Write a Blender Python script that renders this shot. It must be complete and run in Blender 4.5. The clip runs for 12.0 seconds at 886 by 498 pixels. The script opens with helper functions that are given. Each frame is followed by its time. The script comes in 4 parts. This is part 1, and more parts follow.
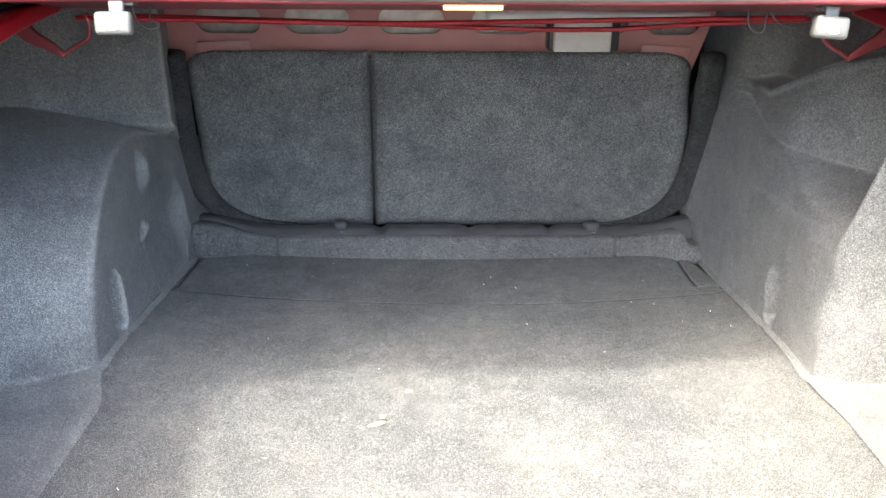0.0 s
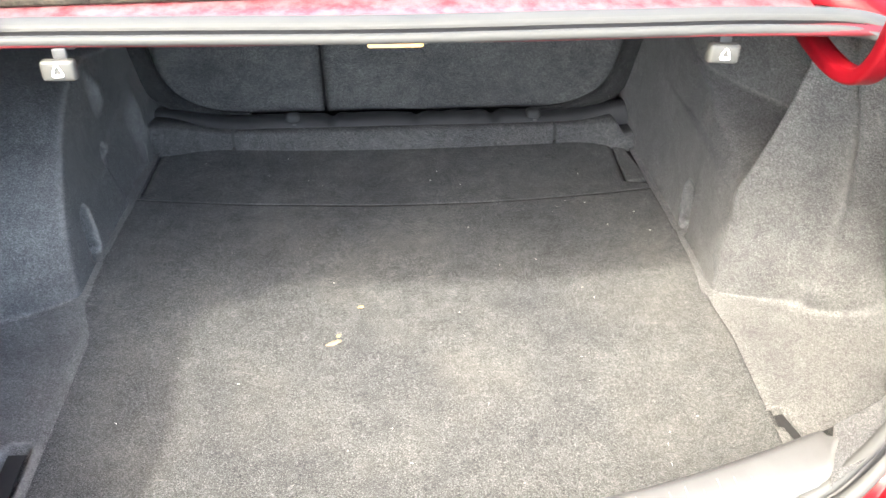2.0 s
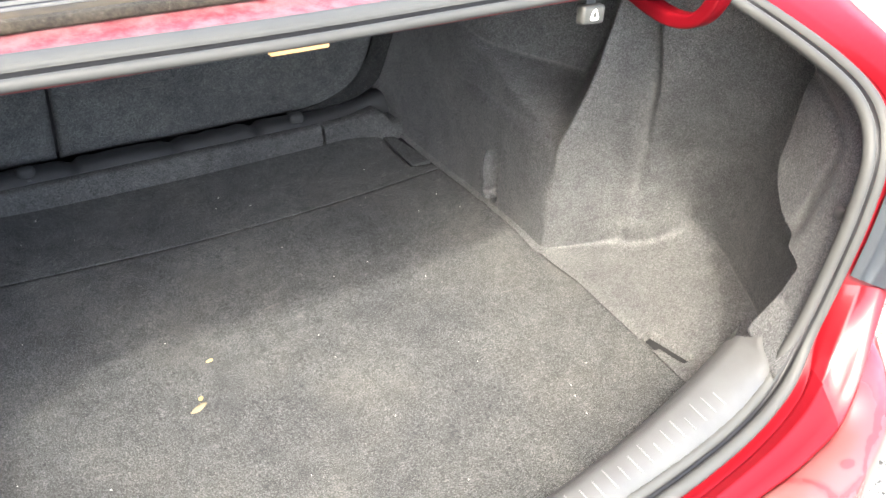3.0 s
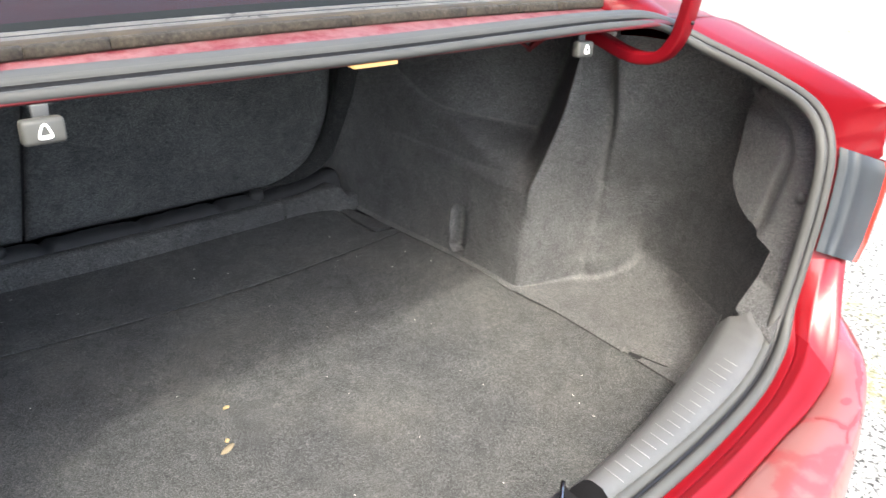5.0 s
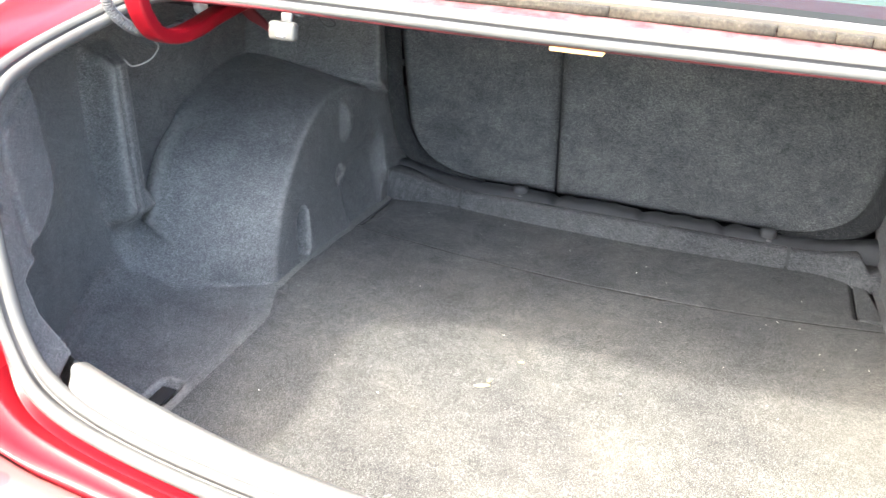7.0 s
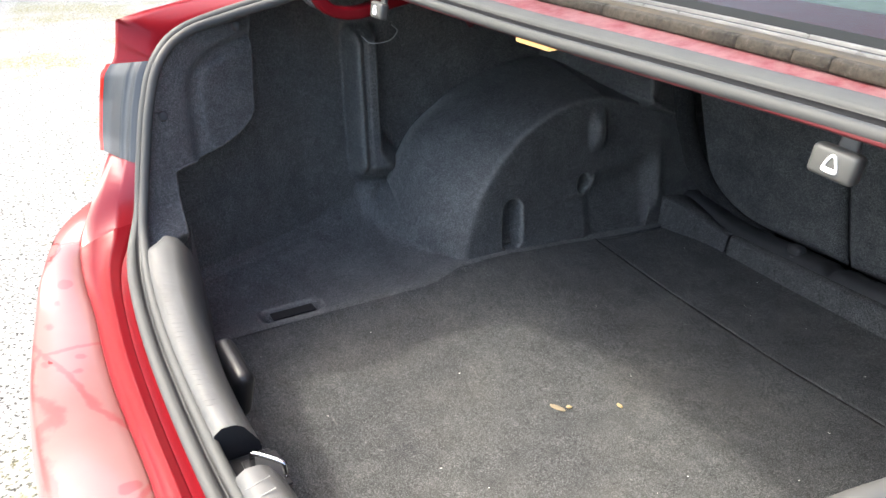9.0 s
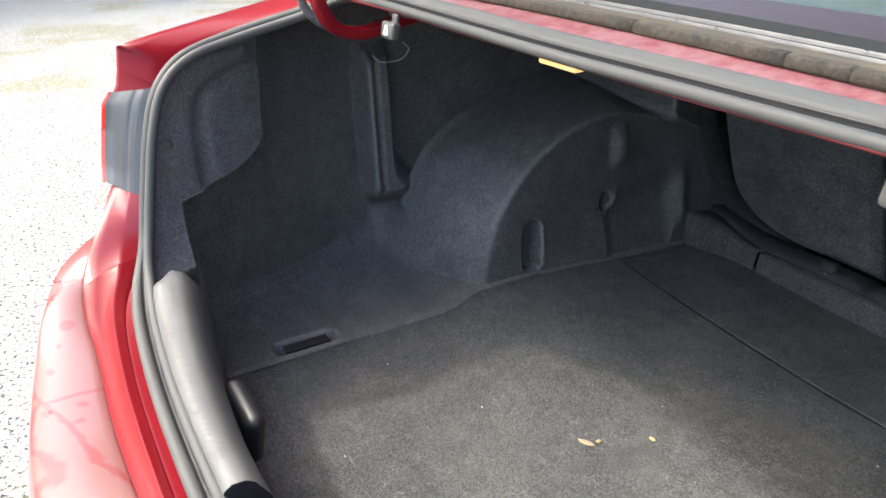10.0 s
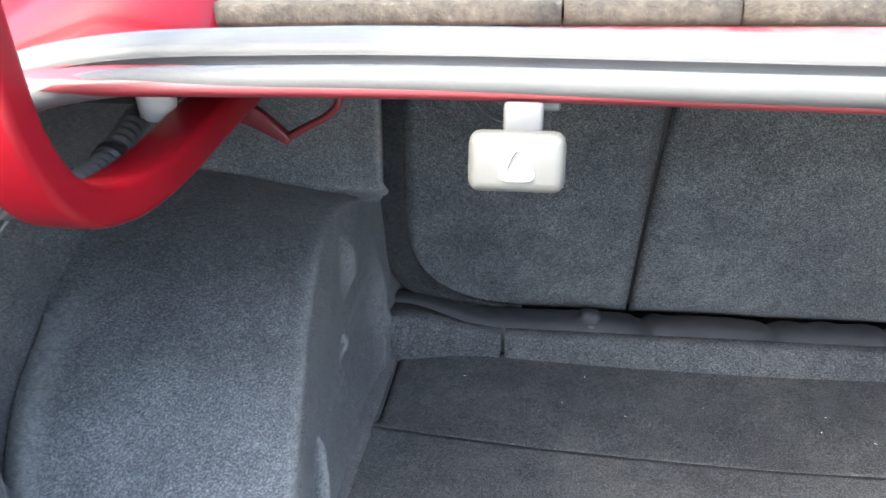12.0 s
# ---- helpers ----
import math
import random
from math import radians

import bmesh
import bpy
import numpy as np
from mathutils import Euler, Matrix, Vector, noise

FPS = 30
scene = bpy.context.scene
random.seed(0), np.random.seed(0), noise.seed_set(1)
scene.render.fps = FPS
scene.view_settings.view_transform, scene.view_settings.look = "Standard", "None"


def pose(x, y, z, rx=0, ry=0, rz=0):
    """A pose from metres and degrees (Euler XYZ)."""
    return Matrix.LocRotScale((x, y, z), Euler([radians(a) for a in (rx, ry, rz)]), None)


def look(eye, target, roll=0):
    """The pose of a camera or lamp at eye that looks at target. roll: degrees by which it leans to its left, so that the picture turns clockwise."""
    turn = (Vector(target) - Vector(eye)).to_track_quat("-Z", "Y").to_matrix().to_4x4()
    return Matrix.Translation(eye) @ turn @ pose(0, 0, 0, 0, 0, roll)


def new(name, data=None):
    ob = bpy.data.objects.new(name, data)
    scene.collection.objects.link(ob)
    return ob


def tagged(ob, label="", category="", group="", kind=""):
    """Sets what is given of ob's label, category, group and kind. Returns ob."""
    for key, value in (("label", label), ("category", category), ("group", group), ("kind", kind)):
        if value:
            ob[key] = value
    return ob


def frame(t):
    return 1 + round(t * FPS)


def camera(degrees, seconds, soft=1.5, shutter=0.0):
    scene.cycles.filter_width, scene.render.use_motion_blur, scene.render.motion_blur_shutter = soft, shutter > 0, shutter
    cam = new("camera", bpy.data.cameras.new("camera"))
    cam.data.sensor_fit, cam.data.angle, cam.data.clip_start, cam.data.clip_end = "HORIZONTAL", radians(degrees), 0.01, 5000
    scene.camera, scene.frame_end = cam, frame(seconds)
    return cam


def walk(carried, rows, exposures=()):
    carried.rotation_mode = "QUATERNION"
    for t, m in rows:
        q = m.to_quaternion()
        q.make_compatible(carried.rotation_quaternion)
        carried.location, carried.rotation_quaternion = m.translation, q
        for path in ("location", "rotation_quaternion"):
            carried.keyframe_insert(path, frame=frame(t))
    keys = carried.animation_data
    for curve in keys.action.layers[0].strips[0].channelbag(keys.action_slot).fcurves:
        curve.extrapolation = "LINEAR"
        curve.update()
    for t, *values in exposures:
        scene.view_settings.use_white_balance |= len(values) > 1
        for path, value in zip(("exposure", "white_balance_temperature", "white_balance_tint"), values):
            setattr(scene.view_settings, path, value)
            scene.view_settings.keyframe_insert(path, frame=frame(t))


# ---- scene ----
cam = camera(57.2, 12.0, 1.5, 0.15)
PATH = [
    (0, (-0.027, 0.057, 0.782), (-0.015, 1.905, 0.018), 0.3),
    (0.5, (-0.02, 0.056, 0.752), (-0.001, 1.921, 0.029), 0.6),
    (1, (-0.013, 0.078, 0.842), (0.011, 1.881, -0.024), 0.5),
    (1.5, (0.006, 0.078, 1.019), (0.021, 1.733, -0.104), 0.4),
    (2, (0.023, 0.08, 1.108), (0.104, 1.641, -0.14), 0.3),
    (2.5, (-0.037, 0.151, 1.065), (0.44, 1.616, -0.21), 4.0),
    (3, (-0.293, 0.226, 1.055), (0.574, 1.562, -0.156), 4.6),
    (3.2, (-0.402, 0.255, 1.033), (0.596, 1.545, -0.124), 4.8),
    (4.8, (-0.618, 0.213, 0.943), (0.671, 1.437, 0.026), 5.6),
    (5, (-0.601, 0.207, 0.954), (0.617, 1.499, 0.035), 5.6),
    (5.5, (-0.437, 0.161, 0.951), (0.401, 1.713, 0.007), 4.8),
    (6, (-0.202, 0.088, 0.945), (0.187, 1.793, -0.024), 4.4),
    (6.5, (-0.028, 0.052, 0.918), (-0.111, 1.805, -0.04), 3.7),
    (7, (0.199, 0.016, 0.937), (-0.387, 1.677, -0.008), 2.1),
    (7.5, (0.453, 0.12, 0.937), (-0.555, 1.577, 0.01), 1.3),
    (7.7, (0.54, 0.158, 0.93), (-0.599, 1.521, 0.011), 1.1),
    (9.3, (0.817, 0.51, 0.876), (-0.81, 1.287, 0.011), -1.9),
    (9.5, (0.812, 0.521, 0.871), (-0.827, 1.278, 0.011), -2.3),
    (10, (0.739, 0.493, 0.885), (-0.874, 1.312, 0.032), -2.7),
    (10.5, (0.447, 0.384, 0.902), (-0.991, 1.489, 0.059), -3.7),
    (11, (0.104, 0.373, 0.894), (-1.021, 1.786, 0.035), -5.0),
    (11.5, (-0.223, 0.509, 0.859), (-0.852, 2.192, -0.021), -3.0),
    (12, (-0.386, 0.665, 0.777), (-0.586, 2.471, -0.06), -0.1),
]
EXPOSURES = [(t, e, k, 4) for t, e, k in [(0.0, 4.62, 6650), (1.0, 4.5, 6850), (2.0, 4.05, 6850), (3.0, 3.6, 6650), (5.0, 3.05, 6550), (6.0, 4.05, 6600), (7.0, 4.6, 6900), (7.7, 3.95, 6850), (9.5, 3.02, 6600), (10.5, 2.95, 6600), (11.0, 3.4, 6600), (11.5, 3.85, 6850), (12.0, 4.45, 6400)]]
walk(cam, [(t, look(eye, target, roll)) for t, eye, target, roll in PATH], EXPOSURES)

# ---- light ----
SUN_FROM = Vector((-0.42, -0.51, 1.0)).normalized()
world = bpy.data.worlds.new("sky")
scene.world = world
world.use_nodes = True
wn = world.node_tree.nodes
sky = wn.new("ShaderNodeTexSky")
sky.sky_type = "NISHITA"
sky.sun_disc = False
sky.sun_elevation = math.asin(SUN_FROM.z)
sky.sun_rotation = math.atan2(SUN_FROM.x, SUN_FROM.y)
sky.dust_density = 5.0
sky.air_density = 1.0
wn["Background"].inputs["Strength"].default_value = 0.115
world.node_tree.links.new(sky.outputs[0], wn["Background"].inputs["Color"])
sun = new("sun", bpy.data.lights.new("sun", "SUN"))
sun.data.energy = 0.37
sun.data.angle = radians(2.6)
sun.data.color = (1.0, 0.96, 0.89)
sun.matrix_world = look(SUN_FROM * 20, (0, 0, 0))


# ---- materials ----
def material(name, rough=0.5, metal=0.0, color=(0.5, 0.5, 0.5)):
    m = bpy.data.materials.new(name)
    m.use_nodes = True
    p = m.node_tree.nodes["Principled BSDF"]
    p.inputs["Base Color"].default_value = (*color, 1)
    p.inputs["Roughness"].default_value = rough
    p.inputs["Metallic"].default_value = metal
    return m, m.node_tree.nodes, m.node_tree.links, p


def coords(n, l, scale=(1, 1, 1)):
    tc = n.new("ShaderNodeTexCoord")
    mp = n.new("ShaderNodeMapping")
    mp.inputs["Scale"].default_value = scale
    l.new(tc.outputs["Object"], mp.inputs["Vector"])
    return mp.outputs["Vector"]


def noise_tex(n, l, vec, scale, detail=4.0, rough=0.6):
    t = n.new("ShaderNodeTexNoise")
    t.inputs["Scale"].default_value = scale
    t.inputs["Detail"].default_value = detail
    t.inputs["Roughness"].default_value = rough
    l.new(vec, t.inputs["Vector"])
    return t.outputs["Fac"]


def ramp(n, l, fac, stops):
    r = n.new("ShaderNodeValToRGB")
    while len(r.color_ramp.elements) < len(stops):
        r.color_ramp.elements.new(0.5)
    for e, (pos, col) in zip(r.color_ramp.elements, stops):
        e.position = pos
        e.color = (*col, 1) if len(col) == 3 else col
    l.new(fac, r.inputs["Fac"])
    return r.outputs["Color"]


def mix(n, l, fac, a, b, mode="MIX"):
    x = n.new("ShaderNodeMix")
    x.data_type = "RGBA"
    x.blend_type = mode
    for key, v in ((0, fac), (6, a), (7, b)):
        if hasattr(v, "is_linked"):
            l.new(v, x.inputs[key])
        else:
            x.inputs[key].default_value = v if key == 0 else (*v, 1)
    return x.outputs[2]


def bump(n, l, p, fac, strength, dist):
    b = n.new("ShaderNodeBump")
    b.inputs["Strength"].default_value = strength
    b.inputs["Distance"].default_value = dist
    l.new(fac, b.inputs["Height"])
    l.new(b.outputs["Normal"], p.inputs["Normal"])


def carpet(name, dark, mid, pale, dirt=0.0, fleck=0.66, sheen=0.35, worn_lit=0.0, spec=0.15, rough=0.95):
    """Needle-punched felt: dark fibres with paler flecks, brushed patches and dust."""
    m, n, l, p = material(name, rough)
    v = coords(n, l)
    fine = noise_tex(n, l, v, 520, 2.5, 0.72)
    mid_n = noise_tex(n, l, v, 150, 3.0, 0.65)
    broad = noise_tex(n, l, v, 5.0, 5.0, 0.6)
    col = ramp(n, l, fine, [(0.36, dark), (0.50, mid), (fleck, pale)])
    tuft = ramp(n, l, mid_n, [(0.35, (0.84, 0.84, 0.84)), (0.65, (1.16, 1.16, 1.16))])
    col = mix(n, l, 1.0, col, tuft, "MULTIPLY")
    nap = noise_tex(n, l, v, 24, 4.0, 0.7)
    col = mix(n, l, 1.0, col, ramp(n, l, nap, [(0.34, (0.84, 0.84, 0.85)), (0.66, (1.17, 1.17, 1.16))]), "MULTIPLY")
    patch = ramp(n, l, broad, [(0.3, (0.78, 0.78, 0.80)), (0.7, (1.22, 1.21, 1.18))])
    col = mix(n, l, 1.0, col, patch, "MULTIPLY")
    if dirt:
        d1 = noise_tex(n, l, v, 2.6, 6.0, 0.65)
        mask = ramp(n, l, d1, [(0.48, (0, 0, 0)), (0.68, (dirt, dirt, dirt))])
        col = mix(n, l, mask, col, (0.145, 0.137, 0.123))
    # Pale on convex edges: rubbed fibres plus ridge highlight put into the colour.
    if worn_lit:
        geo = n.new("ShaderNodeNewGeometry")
        edge = ramp(n, l, geo.outputs["Pointiness"], [(0.505, (0, 0, 0)), (0.532, (worn_lit, worn_lit, worn_lit))])
        rub_lit = mix(n, l, 1.0, edge, ramp(n, l, mid_n, [(0.3, (0.35, 0.35, 0.35)), (0.6, (1, 1, 1))]), "MULTIPLY")
        col = mix(n, l, rub_lit, col, (0.30, 0.295, 0.285))
    sv = coords(n, l, (9, 95, 9))
    scuff = ramp(n, l, noise_tex(n, l, sv, 1.0, 3.0, 0.6), [(0.70, (0, 0, 0)), (0.76, (0.30, 0.30, 0.30))])
    col = mix(n, l, scuff, col, (0.26, 0.255, 0.24))
    spark = noise_tex(n, l, v, 900, 1.0, 0.5)
    bright = ramp(n, l, spark, [(0.65, (0, 0, 0)), (0.74, (0.6, 0.6, 0.6))])
    col = mix(n, l, bright, col, (0.34, 0.34, 0.33))
    l.new(col, p.inputs["Base Color"])
    p.inputs["Specular IOR Level"].default_value = spec
    p.inputs["Sheen Weight"].default_value = sheen
    p.inputs["Sheen Roughness"].default_value = 0.45
    both = n.new("ShaderNodeMath")
    both.operation = "ADD"
    l.new(fine, both.inputs[0])
    l.new(mid_n, both.inputs[1])
    bump(n, l, p, both.outputs[0], 0.5, 0.0022)
    return m


M_FLOOR = carpet("carpet_floor", (0.031, 0.0325, 0.034), (0.061, 0.064, 0.067), (0.150, 0.156, 0.158), 0.22, 0.66, 0.05)
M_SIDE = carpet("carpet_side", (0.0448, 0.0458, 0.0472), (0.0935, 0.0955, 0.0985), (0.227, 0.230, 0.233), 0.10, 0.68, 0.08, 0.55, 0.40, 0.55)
M_STRIP = carpet("carpet_strip", (0.026, 0.027, 0.029), (0.064, 0.066, 0.069), (0.17, 0.174, 0.178), 0.1, 0.66, 0.06, 0.6)
# Felt coloured dark to stand for the shaded gap beside the seat.
M_GAP_SHADE = carpet("carpet_gap_shade", (0.010, 0.0105, 0.0115), (0.024, 0.025, 0.027), (0.062, 0.063, 0.065), 0.0, 0.68, 0.05)
M_SEAT = carpet("carpet_seat", (0.034, 0.0355, 0.038), (0.083, 0.086, 0.090), (0.214, 0.219, 0.223), 0.0, 0.65, 0.05)


def paint(name, color, rough=0.3, coat=1.0, dust=0.0, spec=0.5):
    m, n, l, p = material(name, rough, 0.0, color)
    p.inputs["Specular IOR Level"].default_value = spec
    v = coords(n, l)
    broad = noise_tex(n, l, v, 9, 5)
    dk = tuple(c * 0.86 for c in color)
    col = ramp(n, l, broad, [(0.3, dk), (0.7, color)])
    if dust:
        sp = noise_tex(n, l, v, 34, 6, 0.7)
        mask = ramp(n, l, sp, [(0.36, (0, 0, 0)), (0.58, (dust, dust, dust))])
        col = mix(n, l, mask, col, (0.33, 0.175, 0.17))
        r = ramp(n, l, sp, [(0.45, (rough, rough, rough)), (0.65, (0.6, 0.6, 0.6))])
        l.new(r, p.inputs["Roughness"])
    l.new(col, p.inputs["Base Color"])
    p.inputs["Coat Weight"].default_value = coat
    p.inputs["Coat Roughness"].default_value = 0.04
    bump(n, l, p, noise_tex(n, l, v, 1400, 2), 0.02, 0.001)
    return m


M_RED = paint("red_paint", (0.175, 0.004, 0.009), 0.36, 0.14, 0.0, 0.16)
M_RED_DUSTY = paint("red_paint_dusty", (0.19, 0.020, 0.026), 0.5, 0.3, 0.7)
# Darker copy of the red: shade below the lip put into colour; dull brackets too.
M_RED_DULL_SHADED = paint("red_paint_dull_shaded", (0.12, 0.010, 0.014), 0.5, 0.2)
M_RED_IN = paint("red_primer_paint", (0.40, 0.185, 0.178), 0.5, 0.15)


def bumper_paint():
    """Red clear-coated paint under a dried milky layer and painted sky reflection, with darker drip lines and a few
    drops.
    """
    m, n, l, p = material("bumper_paint", 0.25, 0.0, (0.40, 0.012, 0.022))
    v = coords(n, l)
    warp = n.new("ShaderNodeTexNoise")
    warp.inputs["Scale"].default_value = 9
    warp.inputs["Detail"].default_value = 5
    l.new(v, warp.inputs["Vector"])
    shift = mix(n, l, 0.07, v, warp.outputs["Color"])
    cells = n.new("ShaderNodeTexVoronoi")
    cells.feature = "DISTANCE_TO_EDGE"
    cells.inputs["Scale"].default_value = 4.2
    l.new(shift, cells.inputs["Vector"])
    lines = ramp(n, l, cells.outputs["Distance"], [(0.010, (0.45, 0.45, 0.45)), (0.024, (1, 1, 1))])
    drops = n.new("ShaderNodeTexVoronoi")
    drops.inputs["Scale"].default_value = 21
    l.new(shift, drops.inputs["Vector"])
    few = ramp(n, l, drops.outputs["Color"], [(0.60, (0, 0, 0)), (0.62, (1, 1, 1))])
    spot = ramp(n, l, drops.outputs["Distance"], [(0.22, (0.6, 0.6, 0.6)), (0.28, (0, 0, 0))])
    spots = mix(n, l, 1.0, few, spot, "MULTIPLY")
    sky_film = mix(n, l, spots, lines, (0.1, 0.1, 0.1))
    cloud = ramp(n, l, noise_tex(n, l, v, 3.0, 5, 0.6), [(0.3, (0.62, 0.62, 0.62)), (0.7, (0.95, 0.95, 0.95))])
    mask = mix(n, l, 1.0, sky_film, cloud, "MULTIPLY")
    # Paleness fades to the corners, following the sky reflection put into the colour.
    sep = n.new("ShaderNodeSeparateXYZ")
    l.new(shift, sep.inputs[0])
    side = n.new("ShaderNodeMath")
    side.operation = "ABSOLUTE"
    l.new(sep.outputs["X"], side.inputs[0])
    mask = mix(n, l, 1.0, mask, ramp(n, l, side.outputs[0], [(0.50, (1, 1, 1)), (0.66, (0.15, 0.15, 0.15))]), "MULTIPLY")
    l.new(mix(n, l, mask, (0.20, 0.008, 0.014), (0.205, 0.105, 0.098)), p.inputs["Base Color"])
    l.new(ramp(n, l, mask, [(0.05, (0.14, 0.14, 0.14)), (0.5, (0.36, 0.36, 0.36))]), p.inputs["Roughness"])
    p.inputs["Coat Weight"].default_value = 0.6
    p.inputs["Coat Roughness"].default_value = 0.08
    return m


M_BUMPER = bumper_paint()


def plastic(name, color, rough, grain=900, var=0.15, spec=0.5):
    m, n, l, p = material(name, rough, 0.0, color)
    v = coords(n, l)
    b = noise_tex(n, l, v, 22, 5)
    lo = tuple(c * (1 - var) for c in color)
    hi = tuple(c * (1 + var) for c in color)
    l.new(ramp(n, l, b, [(0.3, lo), (0.7, hi)]), p.inputs["Base Color"])
    l.new(ramp(n, l, b, [(0.3, (rough * 0.85,) * 3), (0.7, (min(1, rough * 1.15),) * 3)]), p.inputs["Roughness"])
    p.inputs["Specular IOR Level"].default_value = spec
    bump(n, l, p, noise_tex(n, l, v, grain, 2), 0.18, 0.0008)
    return m


M_SEAL = plastic("rubber_seal", (0.068, 0.069, 0.067), 0.60, 300, 0.07, 0.35)
M_CLIP = plastic("clip_plastic", (0.072, 0.073, 0.075), 0.5, 900, 0.1)
M_SCRAPE = plastic("scraped_plastic", (0.22, 0.22, 0.215), 0.5, 700, 0.25)
M_SILL = plastic("sill_plastic", (0.098, 0.098, 0.097), 0.38, 1100, 0.1)
M_BLACK = plastic("black_plastic", (0.016, 0.016, 0.018), 0.42)
M_RAIL = plastic("dark_rail_plastic", (0.03, 0.031, 0.034), 0.6)
M_HOOK = plastic("hook_plastic", (0.074, 0.074, 0.069), 0.45, 1200, 0.06)
M_WHITE = plastic("white_print", (0.86, 0.86, 0.84), 0.4, 1200, 0.02)
M_STOP = plastic("rubber_stop", (0.42, 0.43, 0.42), 0.6, 600, 0.1)
M_BOX = plastic("module_grey", (0.42, 0.40, 0.385), 0.5, 900, 0.08)
M_MAT = plastic("fibre_mat", (0.62, 0.60, 0.56), 0.95, 150, 0.3)
M_CONDUIT = plastic("conduit_grey", (0.072, 0.072, 0.072), 0.5, 300, 0.2)
M_LAMP_GREY = plastic("lamp_housing", (0.040, 0.046, 0.054), 0.4, 1200, 0.1)
M_FRIT = plastic("black_glass_print", (0.018, 0.019, 0.018), 0.55, 900, 0.1, 0.12)
M_FOAM = plastic("shell_dark", (0.02, 0.02, 0.022), 0.9)
M_CRUMB = plastic("crumb_yellow", (0.42, 0.32, 0.16), 0.7, 300, 0.2)
M_LEAF = plastic("dry_leaf", (0.27, 0.225, 0.15), 0.8, 300, 0.35)
M_LINT = plastic("lint", (0.75, 0.74, 0.70), 0.9, 300, 0.05)
M_CHROME = material("steel", 0.22, 1.0, (0.40, 0.40, 0.41))[0]
M_TRIM = plastic("window_trim", (0.17, 0.165, 0.155), 0.3, 500, 0.3)
M_LENS = paint("red_lens", (0.21, 0.004, 0.009), 0.3, 0.3)
M_LENS_EDGE = material("red_lens_edge", 0.12, 0.0, (0.62, 0.03, 0.02))[0]


def dirty_rubber():
    m, n, l, p = material("dirty_rubber", 0.8)
    v = coords(n, l, (1, 1, 1))
    a = noise_tex(n, l, v, 28, 6, 0.7)
    b = noise_tex(n, l, v, 160, 4, 0.7)
    col = ramp(n, l, a, [(0.35, (0.026, 0.021, 0.014)), (0.52, (0.052, 0.043, 0.029)), (0.7, (0.10, 0.084, 0.060))])
    col = mix(n, l, 0.5, col, ramp(n, l, b, [(0.35, (0.022, 0.018, 0.012)), (0.62, (0.09, 0.076, 0.054)), (0.74, (0.22, 0.20, 0.17))]))
    l.new(col, p.inputs["Base Color"])
    bump(n, l, p, b, 0.6, 0.003)
    return m


M_DIRTY = dirty_rubber()


def lamp_glow():
    m, n, l, p = material("lamp_lens", 0.3, 0.0, (0.45, 0.27, 0.13))
    p.inputs["Emission Color"].default_value = (1.0, 0.56, 0.22, 1)
    p.inputs["Emission Strength"].default_value = 0.16
    return m


M_TAN = plastic("tan_weathered_strip", (0.072, 0.056, 0.034), 0.7, 200, 0.4)
M_GLOW = lamp_glow()


def window_glass():
    m = bpy.data.materials.new("tinted_glass")
    m.use_nodes = True
    n, l = m.node_tree.nodes, m.node_tree.links
    n.clear()
    out = n.new("ShaderNodeOutputMaterial")
    tr = n.new("ShaderNodeBsdfTransparent")
    tr.inputs["Color"].default_value = (0.70, 0.75, 0.74, 1)
    gl = n.new("ShaderNodeBsdfGlossy")
    gl.inputs["Roughness"].default_value = 0.02
    fr = n.new("ShaderNodeFresnel")
    fr.inputs["IOR"].default_value = 1.45
    mx = n.new("ShaderNodeMixShader")
    l.new(fr.outputs[0], mx.inputs[0])
    l.new(tr.outputs[0], mx.inputs[1])
    l.new(gl.outputs[0], mx.inputs[2])
    l.new(mx.outputs[0], out.inputs["Surface"])
    return m


M_GLASS = window_glass()


def ground_mat():
    m, n, l, p = material("ground_gravel", 0.9)
    v = coords(n, l)
    vor = n.new("ShaderNodeTexVoronoi")
    vor.inputs["Scale"].default_value = 38
    l.new(v, vor.inputs["Vector"])
    stone = noise_tex(n, l, v, 58, 3, 0.65)
    broad = noise_tex(n, l, v, 0.9, 5, 0.6)
    col = ramp(n, l, stone, [(0.39, (0.025, 0.024, 0.021)), (0.45, (0.27, 0.265, 0.253)), (0.7, (0.47, 0.46, 0.44))])
    sh = ramp(n, l, vor.outputs["Distance"], [(0.0, (1.1, 1.1, 1.1)), (0.55, (0.75, 0.75, 0.75))])
    col = mix(n, l, 1.0, col, sh, "MULTIPLY")
    green = ramp(n, l, broad, [(0.55, (0, 0, 0)), (0.64, (1, 1, 1))])
    blades = ramp(n, l, noise_tex(n, l, v, 26, 5, 0.75), [(0.42, (0.05, 0.05, 0.05)), (0.60, (0.9, 0.9, 0.9))])
    col = mix(n, l, mix(n, l, 1.0, green, blades, "MULTIPLY"), col, (0.16, 0.145, 0.055))
    l.new(col, p.inputs["Base Color"])
    bump(n, l, p, stone, 0.8, 0.012)
    return m


M_GROUND = ground_mat()


# ---- mesh helpers ----
def obj(name, mesh, mat, parent=None, label="", smooth=True):
    ob = new(name, mesh)
    if mat is not None and not mesh.materials:
        mesh.materials.append(mat)
    if smooth:
        for f in mesh.polygons:
            f.use_smooth = True
    if parent is not None:
        ob.parent = parent
    if label:
        ob["label"] = label
    return ob


def from_bm(name, bm):
    bmesh.ops.recalc_face_normals(bm, faces=bm.faces)
    me = bpy.data.meshes.new(name)
    bm.to_mesh(me)
    bm.free()
    return me


